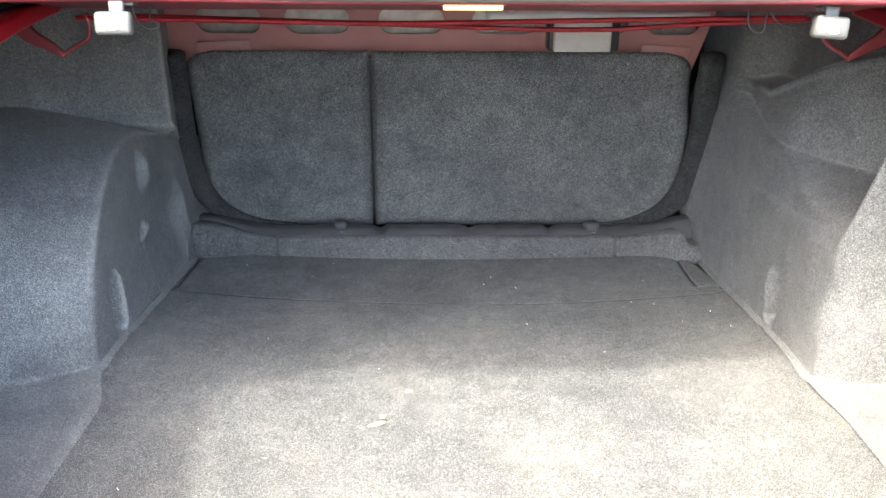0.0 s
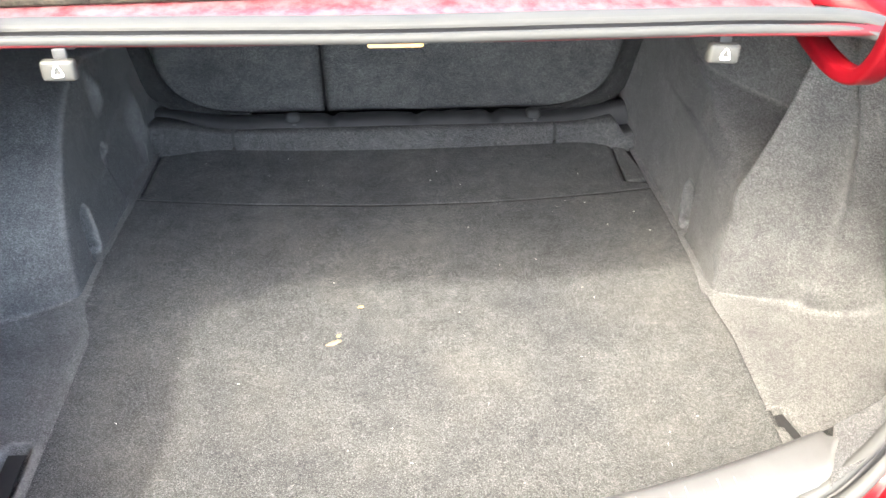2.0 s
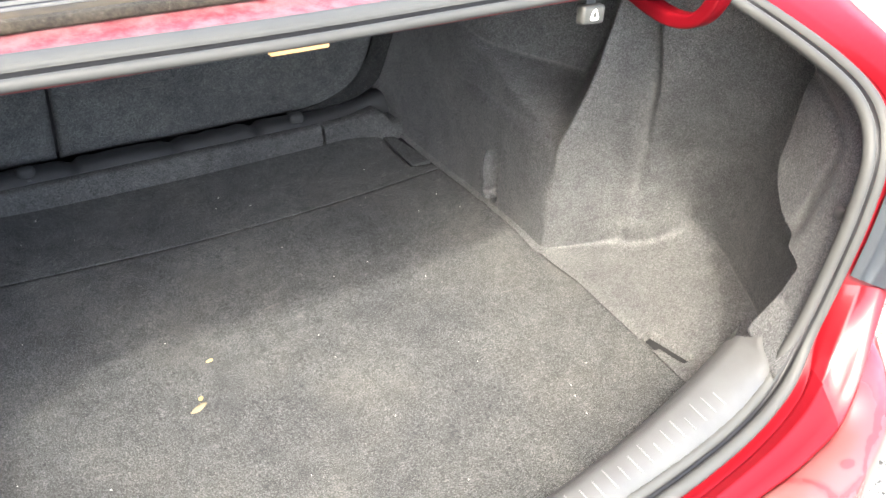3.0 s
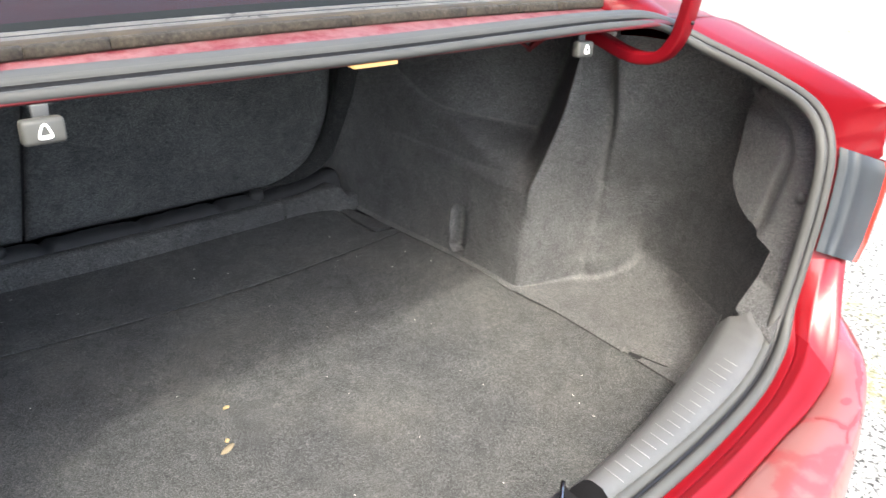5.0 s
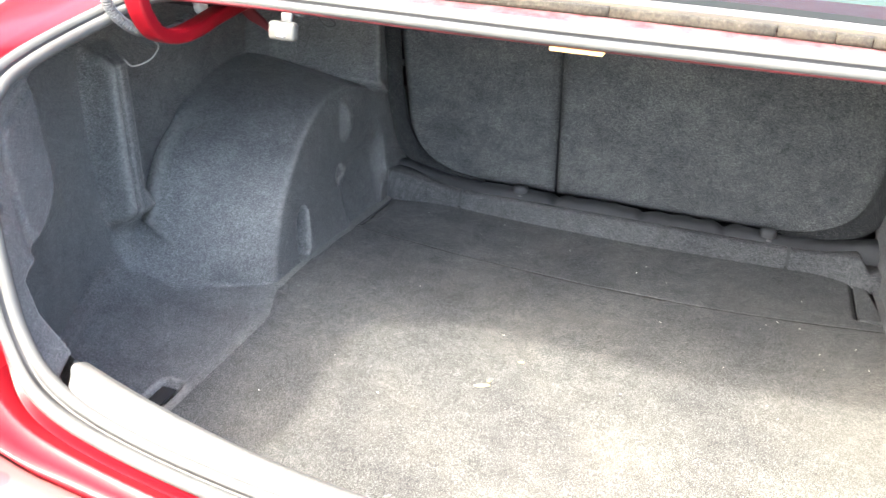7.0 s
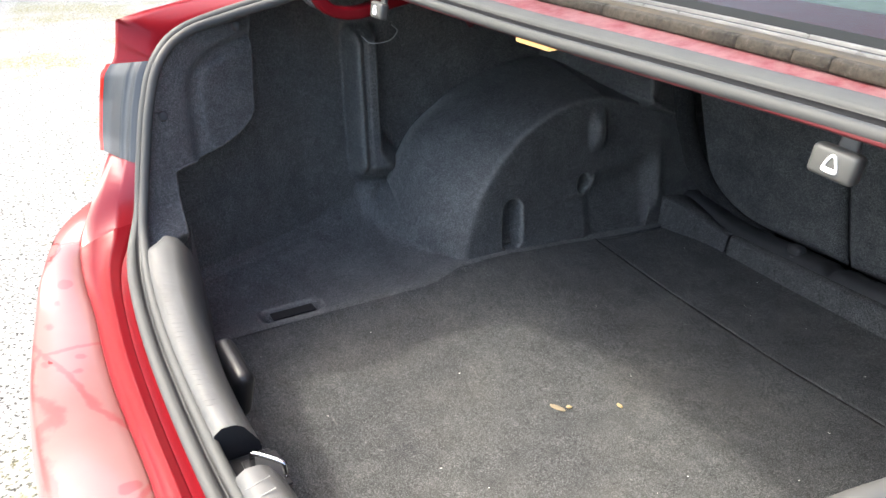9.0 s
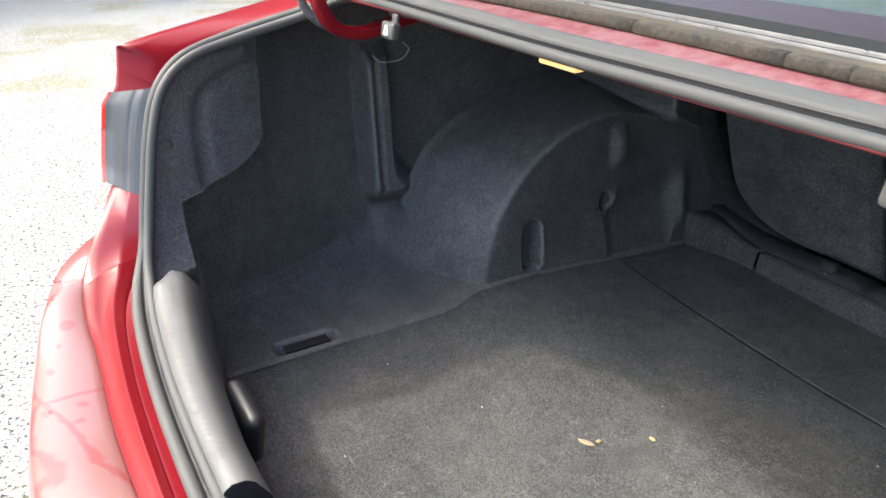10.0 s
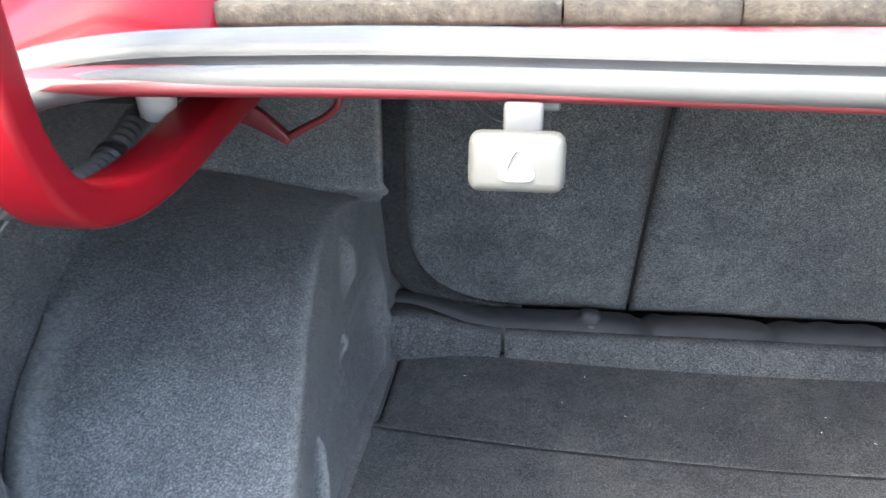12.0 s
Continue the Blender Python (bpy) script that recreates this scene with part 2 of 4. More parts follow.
def part(name, bm, mat, parent=None, label="", smooth=True):
    return obj(name, from_bm(name, bm), mat, parent, label, smooth)


def grid_mesh(name, rows):
    """A sheet through rows of points, all rows equally long."""
    nu, nv = len(rows), len(rows[0])
    verts = [tuple(p) for r in rows for p in r]
    faces = [(i * nv + j, i * nv + j + 1, (i + 1) * nv + j + 1, (i + 1) * nv + j) for i in range(nu - 1) for j in range(nv - 1)]
    me = bpy.data.meshes.new(name)
    me.from_pydata(verts, [], faces)
    me.update()
    return me


def thick(ob, d, offset=-1.0):
    s = ob.modifiers.new("thickness", "SOLIDIFY")
    s.thickness = d
    s.offset = offset
    return ob


def box_bm(w, d, h, bevel=0.003, at=(0, 0, 0), seg=2, rot=None):
    bm = bmesh.new()
    bmesh.ops.create_cube(bm, size=1)
    bmesh.ops.scale(bm, vec=(w, d, h), verts=bm.verts)
    if bevel:
        bmesh.ops.bevel(bm, geom=list(bm.edges), offset=bevel, segments=seg, affect="EDGES", profile=0.5)
    if rot is not None:
        bmesh.ops.transform(bm, matrix=rot, verts=bm.verts)
    bmesh.ops.translate(bm, vec=at, verts=bm.verts)
    return bm


def tube_mesh(name, path, ring, closed=False, up=Vector((0, 0, 1)), caps=True):
    """Sweeps the ring, a list of (a, b), along the path; ring may be a function of the place along the path."""
    n = len(path)
    verts, faces = [], []
    k = 0
    for i, p in enumerate(path):
        a = path[i - 1] if i or closed else path[0]
        b = path[(i + 1) % n] if i < n - 1 or closed else path[-1]
        t = (Vector(b) - Vector(a)).normalized()
        side = t.cross(up)
        if side.length < 1e-4:
            side = t.cross(Vector((0, 1, 0)))
        side.normalize()
        nrm = side.cross(t)
        r = ring(i / (n - 1)) if callable(ring) else ring
        k = len(r)
        verts += [tuple(Vector(p) + side * u + nrm * w) for u, w in r]
    for i in range(n if closed else n - 1):
        for j in range(k):
            i2 = (i + 1) % n
            faces.append((i * k + j, i * k + (j + 1) % k, i2 * k + (j + 1) % k, i2 * k + j))
    if caps and not closed:
        faces += [tuple(range(k)), tuple(range((n - 1) * k, n * k))]
    me = bpy.data.meshes.new(name)
    me.from_pydata(verts, [], faces)
    bm = bmesh.new()
    bm.from_mesh(me)
    bmesh.ops.recalc_face_normals(bm, faces=bm.faces)
    bm.to_mesh(me)
    bm.free()
    return me


def circle(r, n=12):
    return [(r * math.cos(2 * math.pi * i / n), r * math.sin(2 * math.pi * i / n)) for i in range(n)]


def rrect(w, h, r, n=4):
    pts = []
    for cx, cy, a0 in ((w / 2 - r, h / 2 - r, 0), (-w / 2 + r, h / 2 - r, 90), (-w / 2 + r, -h / 2 + r, 180), (w / 2 - r, -h / 2 + r, 270)):
        for i in range(n + 1):
            a = radians(a0 + 90 * i / n)
            pts.append((cx + r * math.cos(a), cy + r * math.sin(a)))
    return pts


def spline(P, n=8, closed=False):
    P = [Vector(p) for p in P]
    m = len(P)
    out = []
    for i in range(m if closed else m - 1):
        a = P[i - 1] if i or closed else P[0] * 2 - P[1]
        b, c = P[i], P[(i + 1) % m]
        d = P[(i + 2) % m] if closed or i + 2 < m else P[-1] * 2 - P[-2]
        for k in range(n):
            t = k / n
            out.append(0.5 * (2 * b + (c - a) * t + (2 * a - 5 * b + 4 * c - d) * t * t + (3 * b - a - 3 * c + d) * t ** 3))
    if not closed:
        out.append(P[-1])
    return out


def sstep(a, b, x):
    t = min(1.0, max(0.0, (x - a) / (b - a)))
    return t * t * (3 - 2 * t)


def interp(x, table):
    if x <= table[0][0]:
        return table[0][1]
    for (x0, y0), (x1, y1) in zip(table, table[1:]):
        if x <= x1:
            return y0 + (y1 - y0) * (x - x0) / (x1 - x0)
    return table[-1][1]


# ---- the opening of the boot: half of its edge, from the sill's middle up the side to the middle of the upper lip ----
HALF = [
    (0.0, 0.570, 0.250), (0.225, 0.574, 0.258), (0.40, 0.588, 0.270), (0.505, 0.607, 0.292), (0.56, 0.628, 0.340),
    (0.592, 0.645, 0.418), (0.615, 0.663, 0.505), (0.633, 0.688, 0.575), (0.658, 0.738, 0.616), (0.678, 0.822, 0.636),
    (0.667, 0.948, 0.663), (0.613, 1.016, 0.692), (0.49, 1.020, 0.702), (0.276, 1.015, 0.7035), (0.0, 1.010, 0.703)]


def skew(x, y, z):
    w = min(1.0, max(0.0, (0.60 - z) / 0.30))
    return Vector((x, y + 0.035 * x * w, z - 0.035 * x * w))


EDGE = [skew(-x, y, z) for x, y, z in HALF] + [skew(x, y, z) for x, y, z in HALF[-2:0:-1]]
LOOP = spline(EDGE, 10, True)
NL = len(LOOP)


def loop_frame(i):
    """Place, way out from the opening, and the normal of the opening's surface at a step of the loop."""
    p = LOOP[i % NL]
    t = (LOOP[(i + 1) % NL] - LOOP[i - 1]).normalized()
    up = sstep(0.55, 0.66, p.z) + sstep(0.36, 0.27, p.z)
    nrm = Vector((0, -1, 0.15)).lerp(Vector((0, -0.2, 1)), min(1, up)).normalized()
    out = nrm.cross(t).normalized()
    return p, out, t.cross(out).normalized() * -1 if t.cross(out).dot(nrm) < 0 else t.cross(out).normalized()


def loop_sweep(name, profile, i0=0, i1=None, closed=True):
    """Sweeps an open or closed profile of (out, normal) offsets along the loop."""
    idx = list(range(NL)) + [0] if i1 is None else list(range(i0, i1 + 1))
    rows = []
    for i in idx:
        p, o, nn = loop_frame(i)
        pr = profile(i) if callable(profile) else profile
        rows.append([p + o * a + nn * b for a, b in pr])
    return grid_mesh(name, rows)


def half_at(z, k):
    """y (k=1) or x (k=0) of the opening's edge at height z, on the mirrored half."""
    return interp(z, [(p[2], p[k]) for p in HALF[3:12]])


# ---- floor ----
def floor_z(x, y):
    return x * x * (0.15 - 0.09 * sstep(1.3, 1.85, y))


def floor_wave(x, y):
    return 0.0022 * noise.noise((x * 4, y * 4, 0.3)) + 0.0008 * noise.noise((x * 13, y * 13, 1.3))


def board(name, x_left, x_right, y0, y1, parent, nx=90, ny=90):
    rows = []
    for i in range(ny + 1):
        y = y0 + (y1 - y0) * i / ny
        a, b = x_left(y), x_right(y)
        row = []
        for j in range(nx + 1):
            x = a + (b - a) * j / nx
            edge = min(x - a + 0.006, b - x + 0.003, (y - y0) + 0.0075, (y1 - y) + 0.0075)
            row.append((x, y, floor_z(x, y) + floor_wave(x, y) - 0.004 * (1 - sstep(0, 0.008, edge))))
        rows.append(row)
    ob = obj(name, grid_mesh(name, rows), M_FLOOR, parent)
    return thick(ob, 0.012, -1.0)


def sill_y(x):
    return 0.618 + 0.24 * x * x + 0.055 * x


def sill_z(x):
    return 0.268 + 0.13 * x * x - 0.03 * x


floor_thing = tagged(new("boot_floor"), "dark grey speckled felt boot floor board, dusty towards the sill", "boot floor", kind="structure")


def left_edge(y):
    return -0.575 - 0.037 * sstep(1.15, 1.28, y) + 0.022 * sstep(1.62, 1.66, y)


def right_edge(y):
    return 0.6165 - 0.0115 * sstep(1.10, 1.22, y) - 0.0065 * sstep(1.3, 1.66, y) - 0.056 * sstep(1.66, 1.685, y)


board("floor_panel", left_edge, right_edge, 0.63, 1.6360, floor_thing, 110, 110)
board("hinged_flap", left_edge, right_edge, 1.6363, 1.895, floor_thing, 110, 34)
board("corner_flap", lambda y: 0.547, lambda y: 0.596 - 0.02 * sstep(1.7, 1.85, y), 1.680, 1.89, floor_thing, 12, 20)
board("corner_flap", lambda y: -0.612 + 0.01 * sstep(1.7, 1.85, y), lambda y: -0.594, 1.65, 1.89, floor_thing, 8, 20)


# ---- side trims ----
def flank_x(y):
    return interp(y, FLANK)


FLANK = [(0.59, 0.688), (0.66, 0.713), (0.72, 0.744), (0.85, 0.806), (1.0, 0.875), (1.15, 0.918), (1.3, 0.928), (2.2, 0.935)]


def smin(a, b, k):
    """The lesser of two, with a rounded corner of about k."""
    h = min(1.0, max(0.0, 0.5 + 0.5 * (b - a) / k))
    return b + (a - b) * h - k * h * (1 - h)


def soft_plus(s, w):
    return 0.5 * (s + math.sqrt(s * s + w * w))


def bell(u, w):
    return math.exp(-(u / w) ** 2)


def arch_inner(y, z):
    return 0.608 + 0.022 * sstep(1.3, 1.6, y) * sstep(0.02, 0.15, z) - 0.010 * sstep(1.7, 1.85, y)


def dome_step(y, z, a):
    """0 on the ridge of the wheel arch, 1 on the outer edge of its rear face."""
    h = max(z - 0.06 + 0.28 * max(0.0, y - 1.66), 0.0) / 0.315
    g = max(1.62 - y, 0.0) / a
    e = math.hypot(g, h)
    return (e - 1) / (0.27 - 0.12 * sstep(0.55, 1.0, h / max(e, 0.01)) + 0.09 * sstep(0.18, 0.09, z))


def dome(y, z, a):
    """Wheel arch: flat inner wall, rounded ridge, sloping rear face, then a soft drop to the wall."""
    s = dome_step(y, z, a)
    return arch_inner(y, z) + 0.218 * soft_plus(s, 0.075) + 1.0 * soft_plus(s - 1.0, 0.07)


def panel_above(y, z):
    """Flat panel above the arch, ending in a raised lip, set back towards the seat."""
    crease = 0.392 - 0.45 * (y - 1.68)
    if z < crease - 0.012:
        return 9.0
    return max(0.60, 0.845 - 2.4 * (y - 1.67)) + 0.22 * max(0.0, y - 1.79) + 0.016 * sstep(crease, crease - 0.012, z) - 0.010 * bell(z - crease - 0.004, 0.008) * sstep(1.84, 1.76, y)


def right_arch(y, z):
    """The other arch: flat inner wall under a falling ridge, and the lining above, which leans out to a crease."""
    ridge = interp(z, [(0.0, 1.232), (0.285, 1.236), (0.315, 1.33), (0.345, 1.455), (0.366, 1.53), (0.39, 1.64), (0.43, 1.80)])
    inner = 0.606 - 0.010 * sstep(1.7, 1.88, y) + 0.010 * sstep(0.05, 0.25, z) + (4.0 - 2.85 * sstep(0.27, 0.33, z)) * soft_plus(ridge - y, 0.009 + 0.019 * sstep(0.27, 0.33, z))
    crease = 0.456 + 0.5 * max(0.0, 1.68 - y)
    above = 0.612 + 0.34 * max(0.0, z - 0.365) + 0.85 * soft_plus(1.56 - y, 0.04) - 0.006 * bell(z - crease, 0.008) + 0.036 * sstep(crease + 0.002, crease + 0.024, z) - 0.030 * sstep(1.76, 1.93, y)
    x = smin(inner, above, 0.022)
    x -= 0.008 * bell(y - 1.520, 0.034) * bell(z - 0.366, 0.009)
    return x + 0.010 * bell(y - 1.515, 0.040) * bell(z - 0.325, 0.030)


def pillar(y, z):
    """Filler pipe cover: two soft upright ribs with a shallow channel between them, flaring out above."""
    xa = 0.604 + 0.22 * soft_plus(z - 0.30, 0.03) + 0.015 * bell(z - 0.02, 0.05)
    xb = 0.862 - 0.12 * max(0.0, z - 0.10) - 0.36 * max(0.0, z - 0.30)
    back = 1.236 - 0.03 * sstep(0.28, 0.5, z)
    s = (back - y) / 0.082
    sp = soft_plus(s, 0.14)
    t = 1 - soft_plus(1 - sp, 0.30)
    x = xa + (xb - xa) * t + 0.034 * math.sin(math.pi * t) * sstep(0.10, 0.22, z) + 0.55 * soft_plus(s - 1.0, 0.30) * 0.082
    x += (0.05 + 1.0 * sstep(0.27, 0.36, z)) * 0.082 * soft_plus(-s, 0.20)
    return x - 0.042 * bell(s - 0.93, 0.28) - 0.040 * bell(s - 0.12, 0.20) * sstep(0.18, 0.32, z)


def pockets(y, z, left):
    """Recesses and bulges pressed into the inner walls: positive further out."""
    yp = 1.400 if left else 1.440
    d = 0.030 * stadium(y, z, yp, 0.048, 0.066, 0.178) - 0.005 * bell(y - yp - 0.030, 0.006) * sstep(0.06, 0.08, z) * sstep(0.17, 0.15, z)
    d -= 0.005 * bell(z - 0.064, 0.004) * sstep(0.030, 0.022, abs(y - yp))
    if left:
        top = 0.168 + 0.16 * (y - 1.62)
        d += 0.013 * sstep(1.604, 1.640, y) * sstep(1.825, 1.780, y) * sstep(top + 0.036, top - 0.030, z)
        d -= 0.014 * bell(y - 1.826, 0.020) * sstep(0.26, 0.15, z)
        d += 0.026 * (1 - sstep(0.8, 1.1, math.hypot((y - 1.612) / 0.017, (z - 0.170) / 0.026)))
        d -= 0.010 * bell(y - 1.638, 0.008) * bell(z - 0.168, 0.022)
        d -= 0.003 * bell(z - 0.150, 0.008) * sstep(1.55, 1.57, y) * sstep(1.605, 1.595, y)
        d -= 0.018 * (1 - sstep(0.2, 1.25, (abs((y - 1.645) / 0.026) ** 3 + abs((z - 0.300) / 0.050) ** 3) ** (1 / 3)))
    else:
        d -= 0.044 * bell(y - 1.144, 0.022) * bell(z - 0.112, 0.026)
    return d


def stadium(y, z, yc, w, z0, z1):
    dz = max(z0 - z, 0, z - (z1 - w / 2))
    d = math.hypot(y - yc, dz) if z > z1 - w / 2 else max(abs(y - yc), dz + abs(y - yc) * (dz > 0))
    return 1 - sstep(w / 2 - 0.010, w / 2 + 0.005, d)


def moulding(y, z, left):
    """Arch, pillar and recesses of the lining, without the outer wall."""
    if left:
        x = smin(dome(y, z, 0.346), panel_above(y, z), 0.012)
    else:
        x = smin(right_arch(y, z), pillar(y, z), 0.020)
    return x + pockets(y, z, left)


def side_x(y, z, left):
    """How far out the side trim stands at a place along the car and a height."""
    wall = min(0.893 - 0.02 * sstep(0.40, 0.66, z), flank_x(y) - 0.020)
    x = smin(wall, moulding(y, z, left), 0.014 if left else 0.045)
    if left:
        low = 0.170 + 10.0 * (y - 1.170) ** 2
        rib = sstep(low, low + 0.070, z) * sstep(0.565, 0.520, z) * sstep(1.114, 1.134, y) * sstep(1.206, 1.174, y)
        x = smin(x, wall - (wall - 0.826) * rib, 0.008)
        if rib > 0.5:
            x -= 0.006 * bell(y - 1.136, 0.006) - 0.006 * bell(y - 1.150, 0.005)
        x -= 0.034 * bell(y - 1.152, 0.018) * bell(z - 0.120, 0.034)
    # the strip beside the opening, with the cover pad of the tail lamp
    xs = half_at(z, 0) + 0.5 * max(0.0, y - half_at(z, 1))
    yb = 0.716 + 0.168 * math.sqrt(1 - min(1.0, max(0.0, (0.452 - z) / 0.066)) ** 2) - 0.012 * sstep(0.44, 0.56, 1.0 - z)
    d = math.hypot(max(0.0, 0.790 - y), max(0.0, z - 0.522 - 0.25 * (y - 0.79), 0.415 - z))
    xs += 0.012 * (1 - sstep(0.022, 0.040, d)) + 0.017 * bell(d - 0.039, 0.013)
    k = sstep(yb - 0.004, yb + 0.016, y)
    if z > 0.60:
        k = max(k, sstep(0.60, 0.66, z) * sstep(0.85, 0.95, y))
    x = x + (xs - x) * (1 - k) * sstep(0.17, 0.30, z)
    return x + 0.0022 * noise.noise((y * 7, z * 7, 3.1 if left else 7.7)) + 0.0008 * noise.noise((y * 23, z * 23, 5))


def ledge_end(y):
    return min(0.866, flank_x(y) - 0.04)


def ledge_z(ax, y, seam):
    s = (ax - seam) / (ledge_end(y) - seam)
    return floor_z(seam, y) + 0.003 + 0.047 * s ** 2.8


def side_trim(left):
    sg = -1 if left else 1
    nl, nw, ny = 60, 240, 520
    rows = []

    def seam(y):
        return 0.576 + 0.036 * sstep(1.15, 1.28, y) - 0.004 * sstep(1.3, 1.85, y) if left else 0.619 - 0.0115 * sstep(1.10, 1.22, y) - 0.010 * sstep(1.3, 1.85, y)
    for r in range(nl + nw + 1):
        row = []
        for j in range(ny + 1):
            v = j / ny
            if r < nl:
                y = 0.655 + (2.03 - 0.655) * v
                sx = seam(y)
                ax = sx + (ledge_end(y) - sx) * r / nl
                z = ledge_z(ax, y, sx) + 0.0015 * noise.noise((ax * 9, y * 9, 2))
                if y > 1.0:
                    m = max(sx, moulding(y, z, left))
                    ax = smin(ax, m, 0.010 + 0.030 * sstep(1.32, 1.22, y))
                if left:
                    hole = sstep(0.804, 0.828, y) * sstep(0.934, 0.910, y) * sstep(0.580, 0.600, ax) * sstep(0.632, 0.612, ax)
                    z -= 0.030 * hole
                else:
                    c = 0.628 + 0.27 * (0.935 - y)
                    z -= 0.030 * sstep(0.851, 0.860, y) * sstep(0.945, 0.936, y) * sstep(0.016, 0.009, abs(ax - c))
                if r == 0:
                    z -= 0.003
                    ax -= 0.010
            else:
                f = (r - nl) / nw
                z = 0.108 + (0.642 - 0.108) * f
                y0 = 0.655 + (half_at(z, 1) + 0.004 - 0.655) * sstep(0.14, 0.32, z)
                y = y0 + (2.03 - y0) * v
                ax = side_x(y, z, left)
                if left and 0.13 < z < 0.40:
                    st = dome_step(y, z, 0.346)
                    y += 0.045 * sstep(1.0, 1.07, st) * sstep(1.7, 1.2, st) * sstep(0.13, 0.18, z) * sstep(0.40, 0.33, z)
                if f < 0.08:
                    fl = 1 - f / 0.08
                    lim = ledge_end(y) + 0.026 * (1 - fl * fl)
                    ax = min(ax, lim)
            row.append((sg * ax, y + 0.035 * sg * ax * min(1, max(0, (0.60 - z) / 0.30)) * sstep(0.9, 0.7, y), z))
        rows.append(row)
    # round the foot of the mouldings into the ledge
    grid = np.array(rows)
    across = np.array([sstep(4, 14, r) * sstep(nl + 34, nl + 20, r) for r in range(nl + nw + 1)])
    along = np.array([sstep(1.02, 1.09, p[1]) * sstep(1.40, 1.30, p[1]) for p in rows[nl + 5]])
    weight = (across[:, None] * along[None, :])[1:-1, :, None]
    for k in range(90):
        grid[1:-1] += weight * (0.5 * (grid[:-2] + grid[2:]) - grid[1:-1]) * 0.8
    rows = [[tuple(p) for p in row] for row in grid]
    name = "side_trim"
    label = ("moulded dark grey felt side lining with wheel arch bulge and cable channel" if left else
             "moulded dark grey felt side lining with wheel arch bulge and filler pipe cover")
    root = tagged(new(name), label, "boot lining")
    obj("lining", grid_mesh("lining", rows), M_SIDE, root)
    # Black inserts darken the slots: shade of the holes put into colour.
    if left:
        part("slot", box_bm(0.028, 0.090, 0.003, 0.001, (-0.606, 0.866, 0.0490)), M_FOAM, root, "black insert for the shade inside the tie-down slot")
    else:
        part("slot", box_bm(0.022, 0.086, 0.006, 0.002, (0.639, 0.898, 0.0440), rot=pose(0, 0, 0, 0, 0, 16)), M_FOAM, root, "black insert for the shade inside the tie-down slot")
    return root


side_trim(True)
side_trim(False)


def clip_bm():
    bm = bmesh.new()
    bmesh.ops.create_uvsphere(bm, u_segments=16, v_segments=8, radius=0.0095)
    bmesh.ops.scale(bm, vec=(0.55, 1, 1), verts=bm.verts)
    return bm


for sg in (-1, 1):
    for y, z in ((0.690, 0.485), (0.850, 0.606)):
        ob = tagged(part("trim_clip", clip_bm(), M_CLIP), "round dark grey plastic trim clip pressed into felt lining", "trim clip", "trim clips")
        w = min(1, max(0, (0.60 - z) / 0.30)) * 0.035 * sg * 0.62
        ob.location = (sg * (side_x(y, z, sg < 0) - 0.001), y + w, z)

# ---- seatbacks, sill under them ----
def seat_y(z):
    return 2.022 - 0.34 * z


def seatback(name, x0, x1, r_out_left, r_out_right, label):
    """A felt-covered seat back panel leaning towards the boot, with rounded outer corners."""
    rows = []
    nx, nz = 60, 50
    z0, z1 = 0.035, 0.502
    outline = 0.03
    for i in range(nz + 1):
        z = z0 + (z1 - z0) * i / nz
        row = []
        for j in range(nx + 1):
            s = j / nx
            widen = 0.018 * sstep(0.05, 0.40, z)

            def inset(r):
                if r == 0:
                    return 0.0
                d = 0.0
                if z < z0 + r:
                    d = r - math.sqrt(max(0, r * r - (z0 + r - z) ** 2))
                if z > z1 - r * 0.55:
                    rr = r * 0.55
                    d = max(d, rr * 1.5 - 1.5 * math.sqrt(max(0, rr * rr - (z - z1 + rr) ** 2)))
                return d
            a = x0 + inset(r_out_left) + (0.012 * sstep(0.05, 0.45, z) if r_out_left else 0.026 * (z - z0))
            b = x1 - inset(r_out_right) + (widen - 0.042 * sstep(0.22, 0.46, z) if r_out_right else 0.026 * (z - z0))
            x = a + (b - a) * s
            edge = min(x - a, b - x, z - z0, z1 - z)
            y = seat_y(z) + 0.018 * (1 - sstep(0, outline, edge)) ** 2 - 0.006 * math.sin(math.pi * s) * math.sin(math.pi * i / nz)
            y += 0.003 * noise.noise((x * 5, z * 5, 9.0))
            row.append((x, y, z))
        rows.append(row)
    root = tagged(new(name), label, "seat back", "rear seat backs")
    root.location = (0, 0, 0)
    thick(obj("felt_cover", grid_mesh("felt_cover", rows), M_SEAT, root), 0.012, -1.0)
    # Black filler: the shade in the gap between the seats, put into colour.
    if r_out_left:
        part("gap_filler", box_bm(0.03, 0.01, 0.46, 0.002, (-0.1855, seat_y(0.27) + 0.024, 0.272), rot=pose(0, 0, 0, 18.8, 1.4, 0)), M_BLACK, root, "black filler darkening the gap between the seat backs")
    part("back_board", box_bm(x1 - x0 - 0.06, 0.03, 0.40, 0.006, ((x0 + x1) / 2, seat_y(0.27) + 0.044, 0.27), rot=pose(0, 0, 0, 18.8, 0, 0)), M_BLACK, root, "dark board behind the felt")
    return root


seatback("rear_seat_back", -0.603, -0.1945, 0.085, 0, "narrow rear seat back covered in dark grey felt, upright")
seatback("rear_seat_back", -0.1885, 0.562, 0, 0.085, "wide rear seat back covered in dark grey felt, upright")


